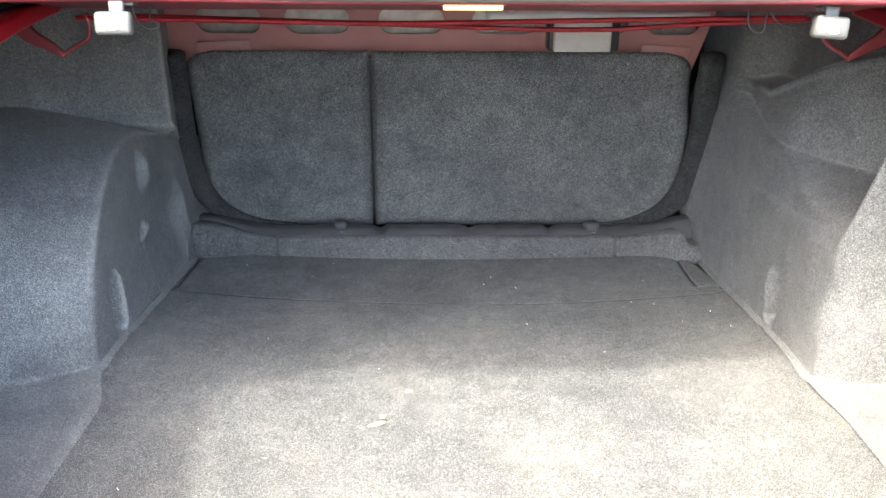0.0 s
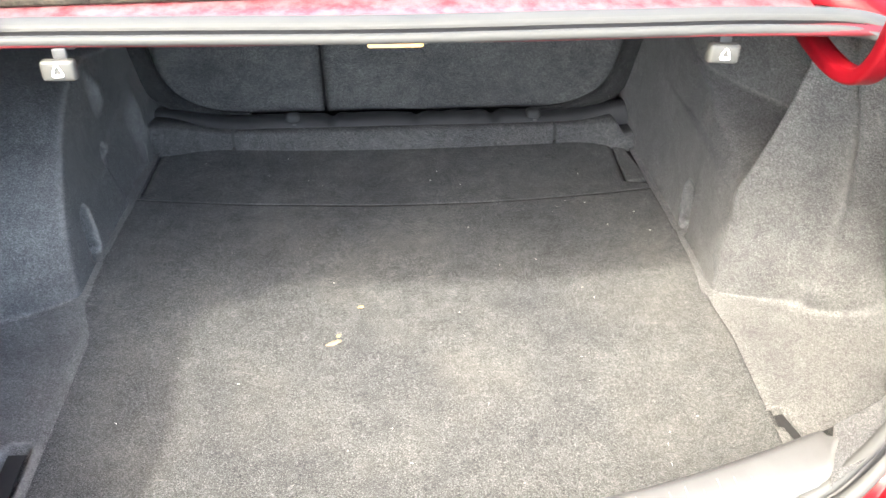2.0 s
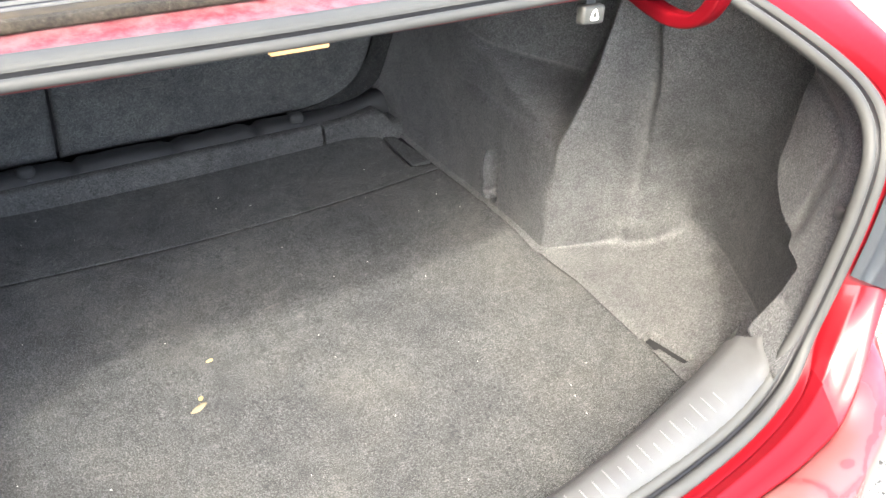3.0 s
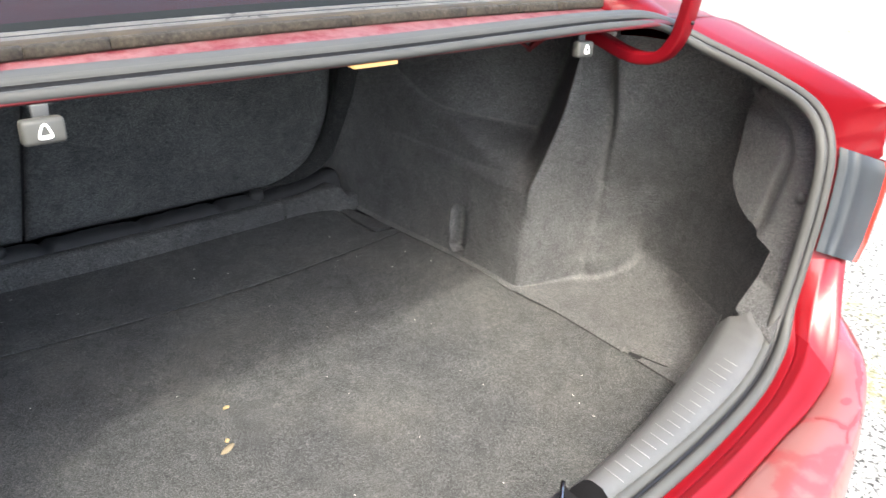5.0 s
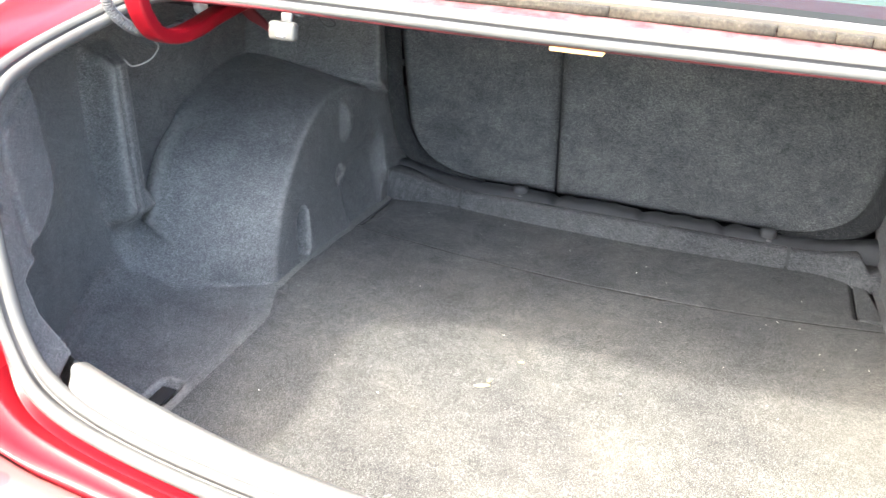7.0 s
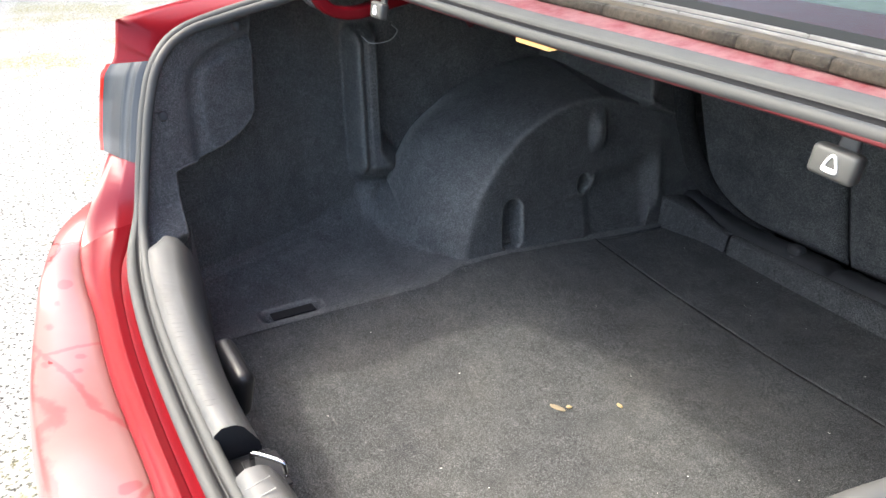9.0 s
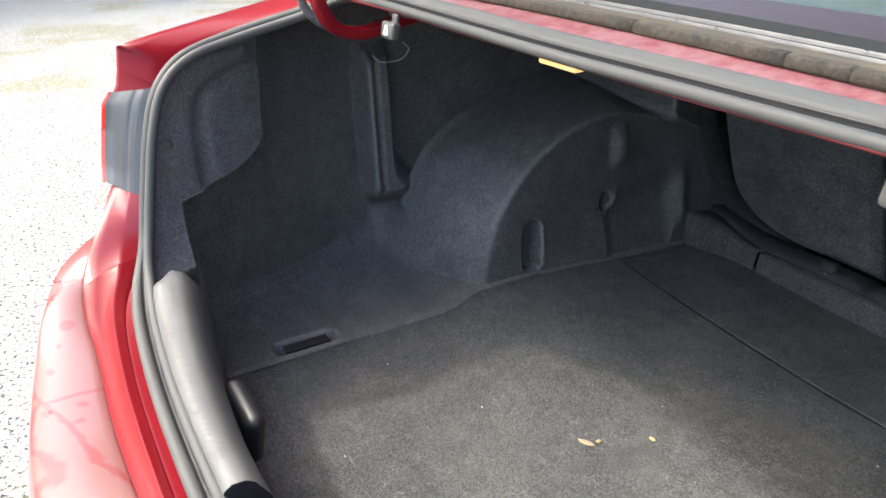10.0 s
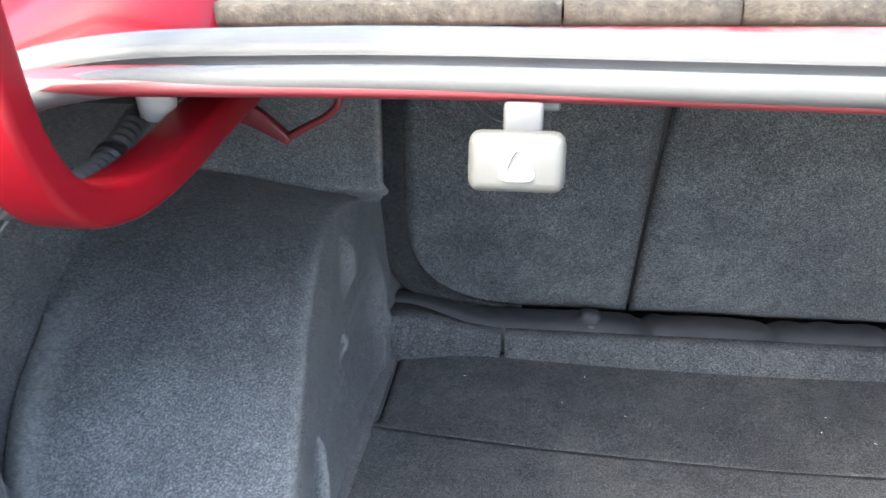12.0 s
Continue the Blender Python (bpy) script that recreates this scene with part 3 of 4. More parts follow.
def lower_rail():
    """The dark plastic rail behind the sill, uneven, with notches."""
    rows = []
    for j in range(141):
        x = -0.63 + 1.24 * j / 140
        h = 0.066 + 0.006 * noise.noise((x * 9, 1, 2)) + 0.004 * noise.noise((x * 30, 1, 2))
        for c in (-0.17, 0.05, 0.25):
            h -= 0.010 * math.exp(-((x - c) / 0.012) ** 2)
        h += 0.030 * sstep(0.44, 0.60, abs(x)) ** 2
        rows.append([(x, 1.905, 0.0), (x, 1.912, 0.045), (x, 1.925, h - 0.006), (x, 1.936, h), (x, 1.965, h - 0.004), (x, 2.0, h - 0.02)])
    ob = obj("rail", grid_mesh("rail", rows), M_RAIL, sill_thing, "dark uneven plastic rail")
    return ob


sill_thing = tagged(new("seat_sill_trim"), "grey felt sill trim across the foot of the rear seat backs", "sill trim")


def seat_sill():
    rows = []
    for j in range(161):
        x = -0.64 + 1.25 * j / 160
        ax = abs(x)
        rise = sstep(0.40, 0.60, ax)
        top = 0.054 + 0.004 * x + (0.046 if x < 0 else 0.034) * rise ** 1.4
        top -= 0.035 * sstep(0.548, 0.575, x)
        fy = 1.880 - (0.040 if x < 0 else 0.055) * rise ** 2
        base = -0.006 + floor_z(x, 1.86)
        rows.append([(x, fy, base), (x, fy + 0.002, base + 0.3 * (top - base)), (x, fy + 0.008, top - 0.005), (x, fy + 0.013, top),
                     (x, fy + 0.036, top - 0.003), (x, 1.93, top - 0.014), (x, 1.94, 0.01)])
    cut = {"left": [r for r in rows if r[0][0] < -0.421], "mid": [r for r in rows if -0.419 <= r[0][0] <= 0.401], "right": [r for r in rows if r[0][0] > 0.403]}
    for key, rr in cut.items():
        obj("corner_piece" if key != "mid" else "kick_strip", grid_mesh("strip", rr), M_STRIP, sill_thing)


seat_sill()
lower_rail()


def corner_rail(sg):
    """Added dark roll for the shaded gap beside the seat back; carries the rail round the corner."""
    e = 0.602 if sg < 0 else 0.568
    plan = [(e - 0.215, 0.044), (e - 0.125, 0.052), (e - 0.055, 0.078), (e - 0.012, 0.120), (e + 0.008, 0.185), (e + 0.012, 0.28), (e + 0.006, 0.38), (e - 0.004, 0.50)]
    path = spline([(sg * x, seat_y(z) - 0.004 - 0.020 * sstep(0.05, 0.25, z), z) for x, z in plan], 8)
    obj("gap_shade_roll", tube_mesh("gap_shade_roll", path, lambda f: [(a * (0.22 + 0.78 * sstep(0.0, 0.5, f)), b * (0.3 + 0.7 * sstep(0.0, 0.35, f))) for a, b in rrect(0.052, 0.046, 0.020, 5)], up=Vector((0, -1, 0.3))), M_GAP_SHADE, sill_thing, "added dark roll standing in for the shaded gap beside the seat back")


corner_rail(-1)
corner_rail(1)


def latch_bracket(x):
    root = tagged(new("seat_hinge_bracket"), "small dark hinge cover moulded at the foot of the seat back", "bracket", "seat brackets")
    root.location = (x, 1.940, 0.060)
    part("cover", box_bm(0.040, 0.030, 0.040, 0.012, seg=4), M_RAIL, root)
    part("pin", box_bm(0.012, 0.016, 0.010, 0.003, (0.004, -0.012, -0.006)), M_CONDUIT, root)


latch_bracket(-0.268)
latch_bracket(0.352)

# ---- shelf cross member with slots, underside of the shelf ----
def slotted_panel():
    bm = bmesh.new()
    holes = [(x, 0.566, w, 0.060) for x, w in ((-0.485, 0.142), (-0.292, 0.142), (-0.087, 0.142), (0.117, 0.142), (0.318, 0.142), (0.486, 0.120))]

    def ring(pts):
        vs = [bm.verts.new((x, 0, z)) for x, z in pts]
        return [bm.edges.new((vs[i], vs[(i + 1) % len(vs)])) for i in range(len(vs))]
    ed = ring([(-0.635, 0.455), (0.545, 0.455), (0.585, 0.64), (-0.66, 0.64)])
    for cx, cz, w, h in holes:
        ed += ring([(cx + a, cz + b) for a, b in rrect(w, h, 0.029, 5)])
    bmesh.ops.triangle_fill(bm, use_beauty=True, use_dissolve=False, edges=ed)
    for v in bm.verts:
        v.co.y = 1.872 + (0.60 - v.co.z) * 0.25
    root = tagged(new("shelf_cross_member"), "pinkish red painted steel cross member with oval slots above the seat backs", "cross member", kind="structure")
    thick(part("panel", bm, M_RED_IN, root, smooth=False), 0.004, 1.0)
    back = box_bm(1.15, 0.01, 0.2, 0, (-0.03, 1.915, 0.60))
    part("sound_deadening", back, M_MAT, root, "pale fibre mat behind the slots")
    part("gusset", box_bm(0.11, 0.006, 0.03, 0.002, (0.475, 1.885, 0.498), rot=pose(0, 0, 0, 0, 3, 0)), M_RED_IN, root)
    part("gusset", box_bm(0.12, 0.006, 0.03, 0.002, (-0.50, 1.885, 0.505), rot=pose(0, 0, 0, 0, -3, 0)), M_RED_IN, root)


slotted_panel()

shelf = tagged(new("parcel_shelf_underside"), "red painted steel underside of the parcel shelf and upper lip", "body panel", kind="structure")
rows = []
for x in np.linspace(-0.70, 0.70, 41):
    bow = -0.012 * abs(x / 0.6) ** 3 - 0.010 * sstep(0.45, 0.15, abs(x))
    rows.append([(x, 1.022, 0.702 + bow * 0.4), (x, 1.010, 0.699 + bow * 0.4), (x, 1.004, 0.694 + bow * 0.4), (x, 1.010, 0.690 + bow * 0.4), (x, 1.06, 0.682),
                 (x, 1.10, 0.682), (x, 1.25, 0.655), (x, 1.55, 0.645), (x, 1.875, 0.632)])
obj("lip_panel", grid_mesh("lip_panel", rows), M_RED_DULL_SHADED, shelf)

module = tagged(new("control_module"), "pale grey control module box clipped below the parcel shelf", "electronic box")
module.location = (0.268, 1.78, 0.556)
part("case", box_bm(0.118, 0.05, 0.075, 0.004), M_BOX, module)
part("bracket", box_bm(0.146, 0.05, 0.062, 0.004, (0.004, 0.012, -0.006)), M_BLACK, module, "black plastic carrier")

# torsion bars, two thin red rods crossing below the shelf
for a, b, c in (((-0.50, 1.30, 0.640), (0.18, 1.34, 0.617), (0.52, 1.29, 0.640)), ((0.50, 1.26, 0.646), (-0.10, 1.27, 0.634), (-0.55, 1.27, 0.640))):
    path = spline([a, (Vector(a) + Vector(b)) / 2, b, (Vector(b) + Vector(c)) / 2, c], 6)
    ob = obj("torsion_bar", tube_mesh("torsion_bar", path, circle(0.0038, 8)), M_RED)
    tagged(ob, "thin red painted torsion bar spanning below the shelf", "torsion bar", "torsion bars")

# wiring under the shelf
harness = tagged(new("wiring_sleeve"), "grey fabric-taped wiring sleeve clipped under the parcel shelf", "wiring")
obj("sleeve", tube_mesh("sleeve", spline([(0.06, 1.60, 0.606), (0.16, 1.598, 0.609), (0.28, 1.602, 0.607), (0.38, 1.60, 0.609), (0.47, 1.60, 0.607)], 8), lambda f: circle(0.0135 - 0.004 * f, 12)), M_STOP, harness)
part("clip", box_bm(0.012, 0.026, 0.030, 0.003, (0.105, 1.60, 0.620)), M_BOX, harness, "pale plastic clip")
for pts in ([(0.375, 1.15, 0.668), (0.381, 1.15, 0.645), (0.398, 1.15, 0.640), (0.402, 1.15, 0.664), (0.420, 1.15, 0.650), (0.440, 1.15, 0.646)],
            [(-0.425, 1.15, 0.670), (-0.420, 1.15, 0.652), (-0.405, 1.15, 0.640), (-0.390, 1.15, 0.644), (-0.402, 1.15, 0.655), (-0.400, 1.15, 0.670)]):
    tagged(obj("hook_spring", tube_mesh("hook_spring", spline(pts, 6), circle(0.0013, 6)), M_BLACK), "dark bent wire spring behind the bag hook", "spring", "hook springs")

# ---- weatherstrip ----
def rib_profile(o, n, r, a0, a1):
    return [(o + r * math.cos(radians(a0 + (a1 - a0) * k / 14)), n + r * math.sin(radians(a0 + (a1 - a0) * k / 14))) for k in range(15)]


seal = tagged(new("weatherstrip"), "grey double-ribbed rubber weatherstrip round the boot opening", "weatherstrip")


def along_lip(i):
    """1 along the upper lip, where the strip is squeezed flatter, 0 round the rest of the opening."""
    return sstep(0.97, 1.012, LOOP[i % NL].y)


def inner_rib(i):
    w = along_lip(i)
    return rib_profile(-0.0108 + 0.0016 * w, -0.0038 - 0.0012 * w, 0.0082 - 0.0018 * w, 260, 25)


def outer_rib(i):
    w = along_lip(i)
    return rib_profile(0.0114 - 0.0032 * w, 0.0006 - 0.0002 * w, 0.0086 - 0.0026 * w, 165, -40)


# Black strip: shade of the deep groove between the ribs, put into colour.
def groove_shade(i):
    w = along_lip(i)
    return [(-0.0036 - 0.0002 * w, -0.0004 - 0.002 * w), (-0.0022 - 0.0006 * w, -0.0045 - 0.002 * w), (0.0020 - 0.0026 * w, -0.0035 - 0.002 * w), (0.0033 - 0.0036 * w, 0.0026)]


obj("inner_rib", loop_sweep("inner_rib", inner_rib), M_SEAL, seal)
obj("outer_rib", loop_sweep("outer_rib", outer_rib), M_SEAL, seal)
lip = [i for i in range(NL) if along_lip(i) > 0.5]
obj("outer_flange", loop_sweep("outer_flange", [(0.001, 0.000), (0.004, 0.0040), (0.0085, 0.0068), (0.016, 0.0078), (0.022, 0.0074), (0.0265, 0.0050), (0.0285, 0.000), (0.029, -0.006)], lip[0], lip[-1]), M_SEAL, seal, "flat outer flange of the strip along the upper lip")
obj("groove_shade", loop_sweep("groove_shade", groove_shade), M_BLACK, seal, "black strip standing in for the shaded groove between the ribs")

# ---- rear sill plate ----
plate = tagged(new("sill_plate"), "grey moulded plastic sill plate, finely ribbed, notched at the striker", "sill plate")


def plate_half(x0, x1, end_round):
    rows = []
    for j in range(61):
        x = x0 + (x1 - x0) * j / 60
        i = min(range(NL), key=lambda q: (abs(LOOP[q].x - x) if LOOP[q].z < 0.34 else 9))
        lo = LOOP[i]
        yo, zo = lo.y + 0.014, lo.z + 0.008
        yi, zi = max(sill_y(x), yo + 0.026), sill_z(x)
        d = (0.52 - abs(x - 0.02)) if end_round else 1
        top = sstep(0, 0.03, d)
        yo2 = yo + (yi - yo) * 0.5 * (1 - top) ** 2
        rows.append([(x, yo2, zo - 0.004), (x, yo2 + 0.002, zo + 0.002), (x, yo2 + (yi - yo2) * 0.35, zo + (zi - zo) * 0.55 + 0.004), (x, yi - 0.008, zi - 0.001), (x, yi - 0.003, zi - 0.003), (x, yi + 0.004, zi - 0.008),
                     (x, yi + 0.020, zi - 0.034), (x, yi + 0.030, zi - 0.09)])
    me = bpy.data.meshes.new("end_cap")
    end = rows[-1] if x1 < 0.05 else rows[0]
    ring = [Vector(p) for p in end] + [Vector((end[0][0], end[0][1], end[-1][2]))]
    mid = sum(ring, Vector()) / len(ring)
    me.from_pydata([tuple(p) for p in ring] + [tuple(mid)], [], [(k, (k + 1) % len(ring), len(ring)) for k in range(len(ring))])
    obj("end_cap", me, M_BLACK, plate, "dark end face at the striker", smooth=False)
    return obj("plate", grid_mesh("plate", rows), M_SILL, plate)


plate_half(-0.50, -0.012, True)
plate_half(0.070, 0.54, True)
# black insert of the notch and the wall below the plate
part("notch_insert", box_bm(0.080, 0.075, 0.05, 0.006, (0.029, 0.612, 0.197)), M_BLACK, plate, "black striker recess")
rows = []
for j in range(81):
    x = -0.60 + 1.2 * j / 80
    yi, zi = sill_y(x) + 0.022, sill_z(x) - 0.045
    rows.append([(x, yi, zi), (x, yi + 0.004, zi * 0.66), (x, yi + 0.010, zi * 0.33 + 0.02), (x, yi + 0.012, 0.0)])
obj("inner_skirt", grid_mesh("inner_skirt", rows), M_SIDE, plate, "dark felt skirt below the plate")
rib_mesh = from_bm("grip_rib", box_bm(0.0004, 0.024, 0.0004, 0.0001, seg=1))
rib_mesh.materials.append(M_SILL)
scrape_mesh = from_bm("grip_rib", box_bm(0.0016, 0.030, 0.0006, 0.0002, seg=1))
scrape_mesh.materials.append(M_SCRAPE)
for side, xs in ((-1, np.linspace(-0.40, -0.06, 30)), (1, np.linspace(0.10, 0.43, 17))):
    for k, x in enumerate(xs):
        i = min(range(NL), key=lambda q: (abs(LOOP[q].x - x) if LOOP[q].z < 0.34 else 9))
        yo, zo = LOOP[i].y + 0.016, LOOP[i].z + 0.010
        yi, zi = max(sill_y(x), yo + 0.026), sill_z(x)
        ob = new("grip_rib", rib_mesh if side < 0 else scrape_mesh)
        ob.parent = plate
        f = 0.42
        if side > 0:
            f = 0.44 + 0.05 * math.sin(k * 2.3)
            ob.scale = (0.6 + 0.5 * abs(math.sin(k * 1.7)), 0.62 + 0.38 * abs(math.cos(k * 1.1)), 1.0)
            ob["label"] = "pale scraped grip rib"
        ob.location = (x, yo + (yi - yo) * f, zo + (zi - zo) * (f + 0.18) + 0.0035)
        ob.rotation_euler = (math.atan2((zi - zo) * 0.7, yi - yo), 0, (-0.55 if side < 0 else 0.12))

striker = tagged(new("lock_striker"), "bright steel loop striker of the boot lock", "lock striker")
path = spline([(0.022, 0.618, 0.212), (0.022, 0.619, 0.238), (0.025, 0.622, 0.246), (0.054, 0.645, 0.246), (0.059, 0.648, 0.238), (0.059, 0.648, 0.212)], 6)
obj("wire_loop", tube_mesh("wire_loop", path, circle(0.0034, 10)), M_CHROME, striker)
part("base_plate", box_bm(0.066, 0.044, 0.004, 0.0015, (0.040, 0.630, 0.2245)), M_BLACK, striker, "black coated base plate")

tab = tagged(part("lining_flap", box_bm(0.110, 0.034, 0.085, 0.0165, seg=5, rot=pose(0, 0, 0, -8, 10, 4)), M_BLACK), "black plastic flap hanging inside the rear sill", "flap")
tab.location = (-0.265, 0.664, 0.165)

# ---- car body round the opening ----
car = tagged(new("car_body"), "red painted car body round the open boot, clear-coated and dusty", "car")


def inner_gutter(i):
    w = along_lip(i)
    return [(0.016 - 0.002 * w, -0.006), (0.024 - 0.002 * w, -0.006 - 0.002 * w), (0.028, -0.001 - 0.011 * w), (0.034, -0.018 * w)]


gutter = obj("gutter_flange", loop_sweep("gutter_flange", inner_gutter), M_RED, car)

# steps of the loop: index 0 is the sill's middle, going to the car's left, over the lip, and back
I_LEFT0, I_LEFT1 = 48, 112


def rear_edge(z, side):
    """Outer edge of the rear face at a height."""
    x_out = interp(z, [(0.285, 0.520), (0.30, 0.560), (0.35, 0.622), (0.40, 0.660), (0.44, 0.690), (0.50, 0.702), (0.575, 0.703), (0.643, 0.710)])
    y_out = interp(z, [(0.285, 0.520), (0.30, 0.530), (0.35, 0.562), (0.41, 0.596), (0.547, 0.614), (0.575, 0.632), (0.643, 0.645)])
    return skew(side * x_out, y_out, z)


def quarter_edge(i, side):
    """Edge beside the gutter, outer crease, and the way over the crease, at a step of the loop."""
    p, o, nn = loop_frame(i)
    o = Vector((o.x, o.y * 0.35, o.z * 0.35)).normalized() if abs(o.x) > 0.2 else Vector((side, 0, 0))
    up = sstep(0.600, 0.611, p.z)
    a = p + o * 0.033
    rear = rear_edge(interp(p.z, [(0.28, 0.28), (0.52, 0.52), (0.575, 0.600), (0.603, 0.641), (0.70, 0.641)]), side)
    y_top = interp(p.y, [(0.60, 0.647), (0.722, 0.647), (0.80, 0.745), (0.95, 0.95), (1.2, 1.2)])
    top = Vector((side * (flank_x(y_top) - 0.004), y_top, 0.641 + 0.075 * (y_top - 0.66)))
    b = rear.lerp(top, up)
    down = Vector((0, 1, -0.1)).lerp(Vector((0, 0, -1)), up).normalized()
    return p, nn, a, b, down, up


def quarter(side):
    """Rear quarter: from the gutter outward to the crease above the flank, then over the edge."""
    rows = []
    for q in range(I_LEFT0, I_LEFT1 + 1):
        p, nn, a, b, down, up = quarter_edge(q if side < 0 else NL - q, side)
        outw = Vector((side, 0, 0))
        under = Vector((0, 0.014, 0))
        a, b = a + under * sstep(0.582, 0.570, p.z), b + under * sstep(0.566, 0.552, b.z)
        rows.append([a, a.lerp(b, 0.12) + nn * 0.004, a.lerp(b, 0.2) + nn * 0.005, a.lerp(b, 0.6) + nn * (0.004 + 0.006 * up), a.lerp(b, 0.9) + nn * (0.002 + 0.005 * up), b,
                     b + outw * 0.006 + down * 0.010, b + outw * 0.010 + down * 0.030, b + outw * 0.014 + down * 0.06])
    return obj("rear_quarter", grid_mesh("rear_quarter", rows), M_RED, car)


def flank(side):
    rows = []
    for k in range(60):
        y = 0.668 + (2.65 - 0.668) * (k / 59) ** 1.6
        x = flank_x(y)
        ztop = 0.632 + 0.075 * (y - 0.66)
        e = y - 0.022 * (k == 0)
        rows.append([(side * (x - 0.012), e, ztop + 0.004), (side * (x + 0.002), e, ztop - 0.006), (side * (x + 0.008), e + 0.006 * (k == 0), ztop - 0.04), (side * (x + 0.020), y, ztop - 0.25), (side * (x + 0.015), y, 0.10), (side * (x - 0.01), y, -0.30)])
    return obj("flank_panel", grid_mesh("flank_panel", rows), M_RED, car)


flank(-1)
flank(1)
quarter(-1)
quarter(1)


# joint between the body and the bumper, and the bumper's outer edge, step by step beside the loop
JOINT = spline([(0, 0.503, 0.246), (0.20, 0.501, 0.246), (0.37, 0.510, 0.259), (0.475, 0.514, 0.274), (0.565, 0.533, 0.303), (0.672, 0.608, 0.412)], 10)
OUTER = spline([(0, 0.398, 0.250), (0.22, 0.406, 0.254), (0.41, 0.436, 0.268), (0.505, 0.460, 0.286), (0.620, 0.506, 0.303), (0.705, 0.592, 0.320), (0.765, 0.68, 0.323), (0.81, 0.77, 0.325), (0.85, 0.87, 0.325), (0.90, 1.0, 0.32)], 10)


def corner_row(q, side):
    """Across the painted corner, from the gutter over a crisp ridge to the joint with the bumper."""
    p, o, nn = loop_frame(q if side < 0 else NL - q)
    j = skew(side * JOINT[q].x, JOINT[q].y, JOINT[q].z)
    up = sstep(0.27, 0.40, p.z)
    n = Vector((0, -0.25, 0.97)).lerp(Vector((side * 0.35, -0.9, 0.25)), up).normalized()
    a = p + o * 0.031 - nn * 0.004
    return [a - n * 0.004, a + n * 0.002, a.lerp(j, 0.10) + n * 0.007, a.lerp(j, 0.26) + n * 0.009, a.lerp(j, 0.31) + n * 0.012, a.lerp(j, 0.36) + n * 0.009, a.lerp(j, 0.70) + n * 0.008,
            a.lerp(j, 0.93) + n * 0.006, j + n * 0.002, j - n * 0.006, j - n * 0.03]


Q_LENS = 37
apron = [corner_row(q, -1) for q in range(Q_LENS, 0, -1)] + [corner_row(q, 1) for q in range(0, Q_LENS + 1)]
obj("rear_apron", grid_mesh("rear_apron", apron), M_RED, car, "glossy red panel below the boot opening")


def shoulder(side, root):
    """Lower lens below the tail lamp, flowing down into the painted panel."""
    rows = [corner_row(q, side) for q in range(Q_LENS, 51)]
    obj("lower_lens", grid_mesh("lower_lens", rows), M_LENS, root, "deep red lower lens")


# channel between lip and rear window
rows = []
for x in np.linspace(-0.70, 0.70, 57):
    b = -0.010 * abs(x / 0.6) ** 2 - 0.020 * sstep(0.58, 0.70, abs(x))
    back = 0.16 * sstep(0.55, 0.62, abs(x))
    rows.append([(x, 1.036 - 0.03 * sstep(0.60, 0.70, abs(x)), 0.700 + b), (x, 1.044, 0.705 + b), (x, 1.060, 0.7055 + b), (x, 1.080, 0.707 + b), (x, 1.093, 0.7092 + b), (x, 1.098, 0.7096 + b), (x, 1.12 + back, 0.7105 + b)])
obj("window_channel", grid_mesh("window_channel", rows), M_RED_DUSTY, car, "dusty red drain channel below the rear window")

# bumper
def bumper():
    far = spline([(0.668, 0.603, 0.315), (0.722, 0.690, 0.318), (0.768, 0.775, 0.32), (0.815, 0.875, 0.322), (0.868, 1.0, 0.32)], 10)
    inner = [Vector((v.x, v.y, v.z - 0.075 * sstep(0.57, 0.668, v.x))) for v in JOINT[:-1]] + far
    both = [(-1, k) for k in range(len(OUTER) - 1, 0, -1)] + [(1, k) for k in range(len(OUTER))]
    rows = []
    for sg, k in both:
        o, n = (Vector((sg * v.x, v.y, v.z)).lerp(skew(sg * v.x, v.y, v.z), sstep(0.80, 0.62, v.y)) for v in (OUTER[k], inner[k]))
        out = Vector((o.x - n.x, o.y - n.y, 0)).normalized()
        row = [n + Vector((0, 0.004, -0.030)), n + Vector((0, 0.002, -0.008))]
        row += [n.lerp(o, f) + Vector((0, 0, -0.004 + 0.006 * math.sin(math.pi * f))) for f in (0.03, 0.15, 0.35, 0.6, 0.82, 0.94)]
        row += [o + Vector((0, 0, -0.004)), o + out * 0.004 + Vector((0, 0, -0.010)), o + out * 0.010 + Vector((0, 0, -0.030)), o + out * 0.016 + Vector((0, 0, -0.07)), o + out * 0.022 + Vector((0, 0, -0.14)), o + out * 0.018 + Vector((0, 0, -0.28)), o - out * 0.04 + Vector((0, 0, -0.45))]
        rows.append(row)
    return obj("bumper_cover", grid_mesh("bumper_cover", rows), M_BUMPER, car, "red bumper cover with dried water marks")


bumper()

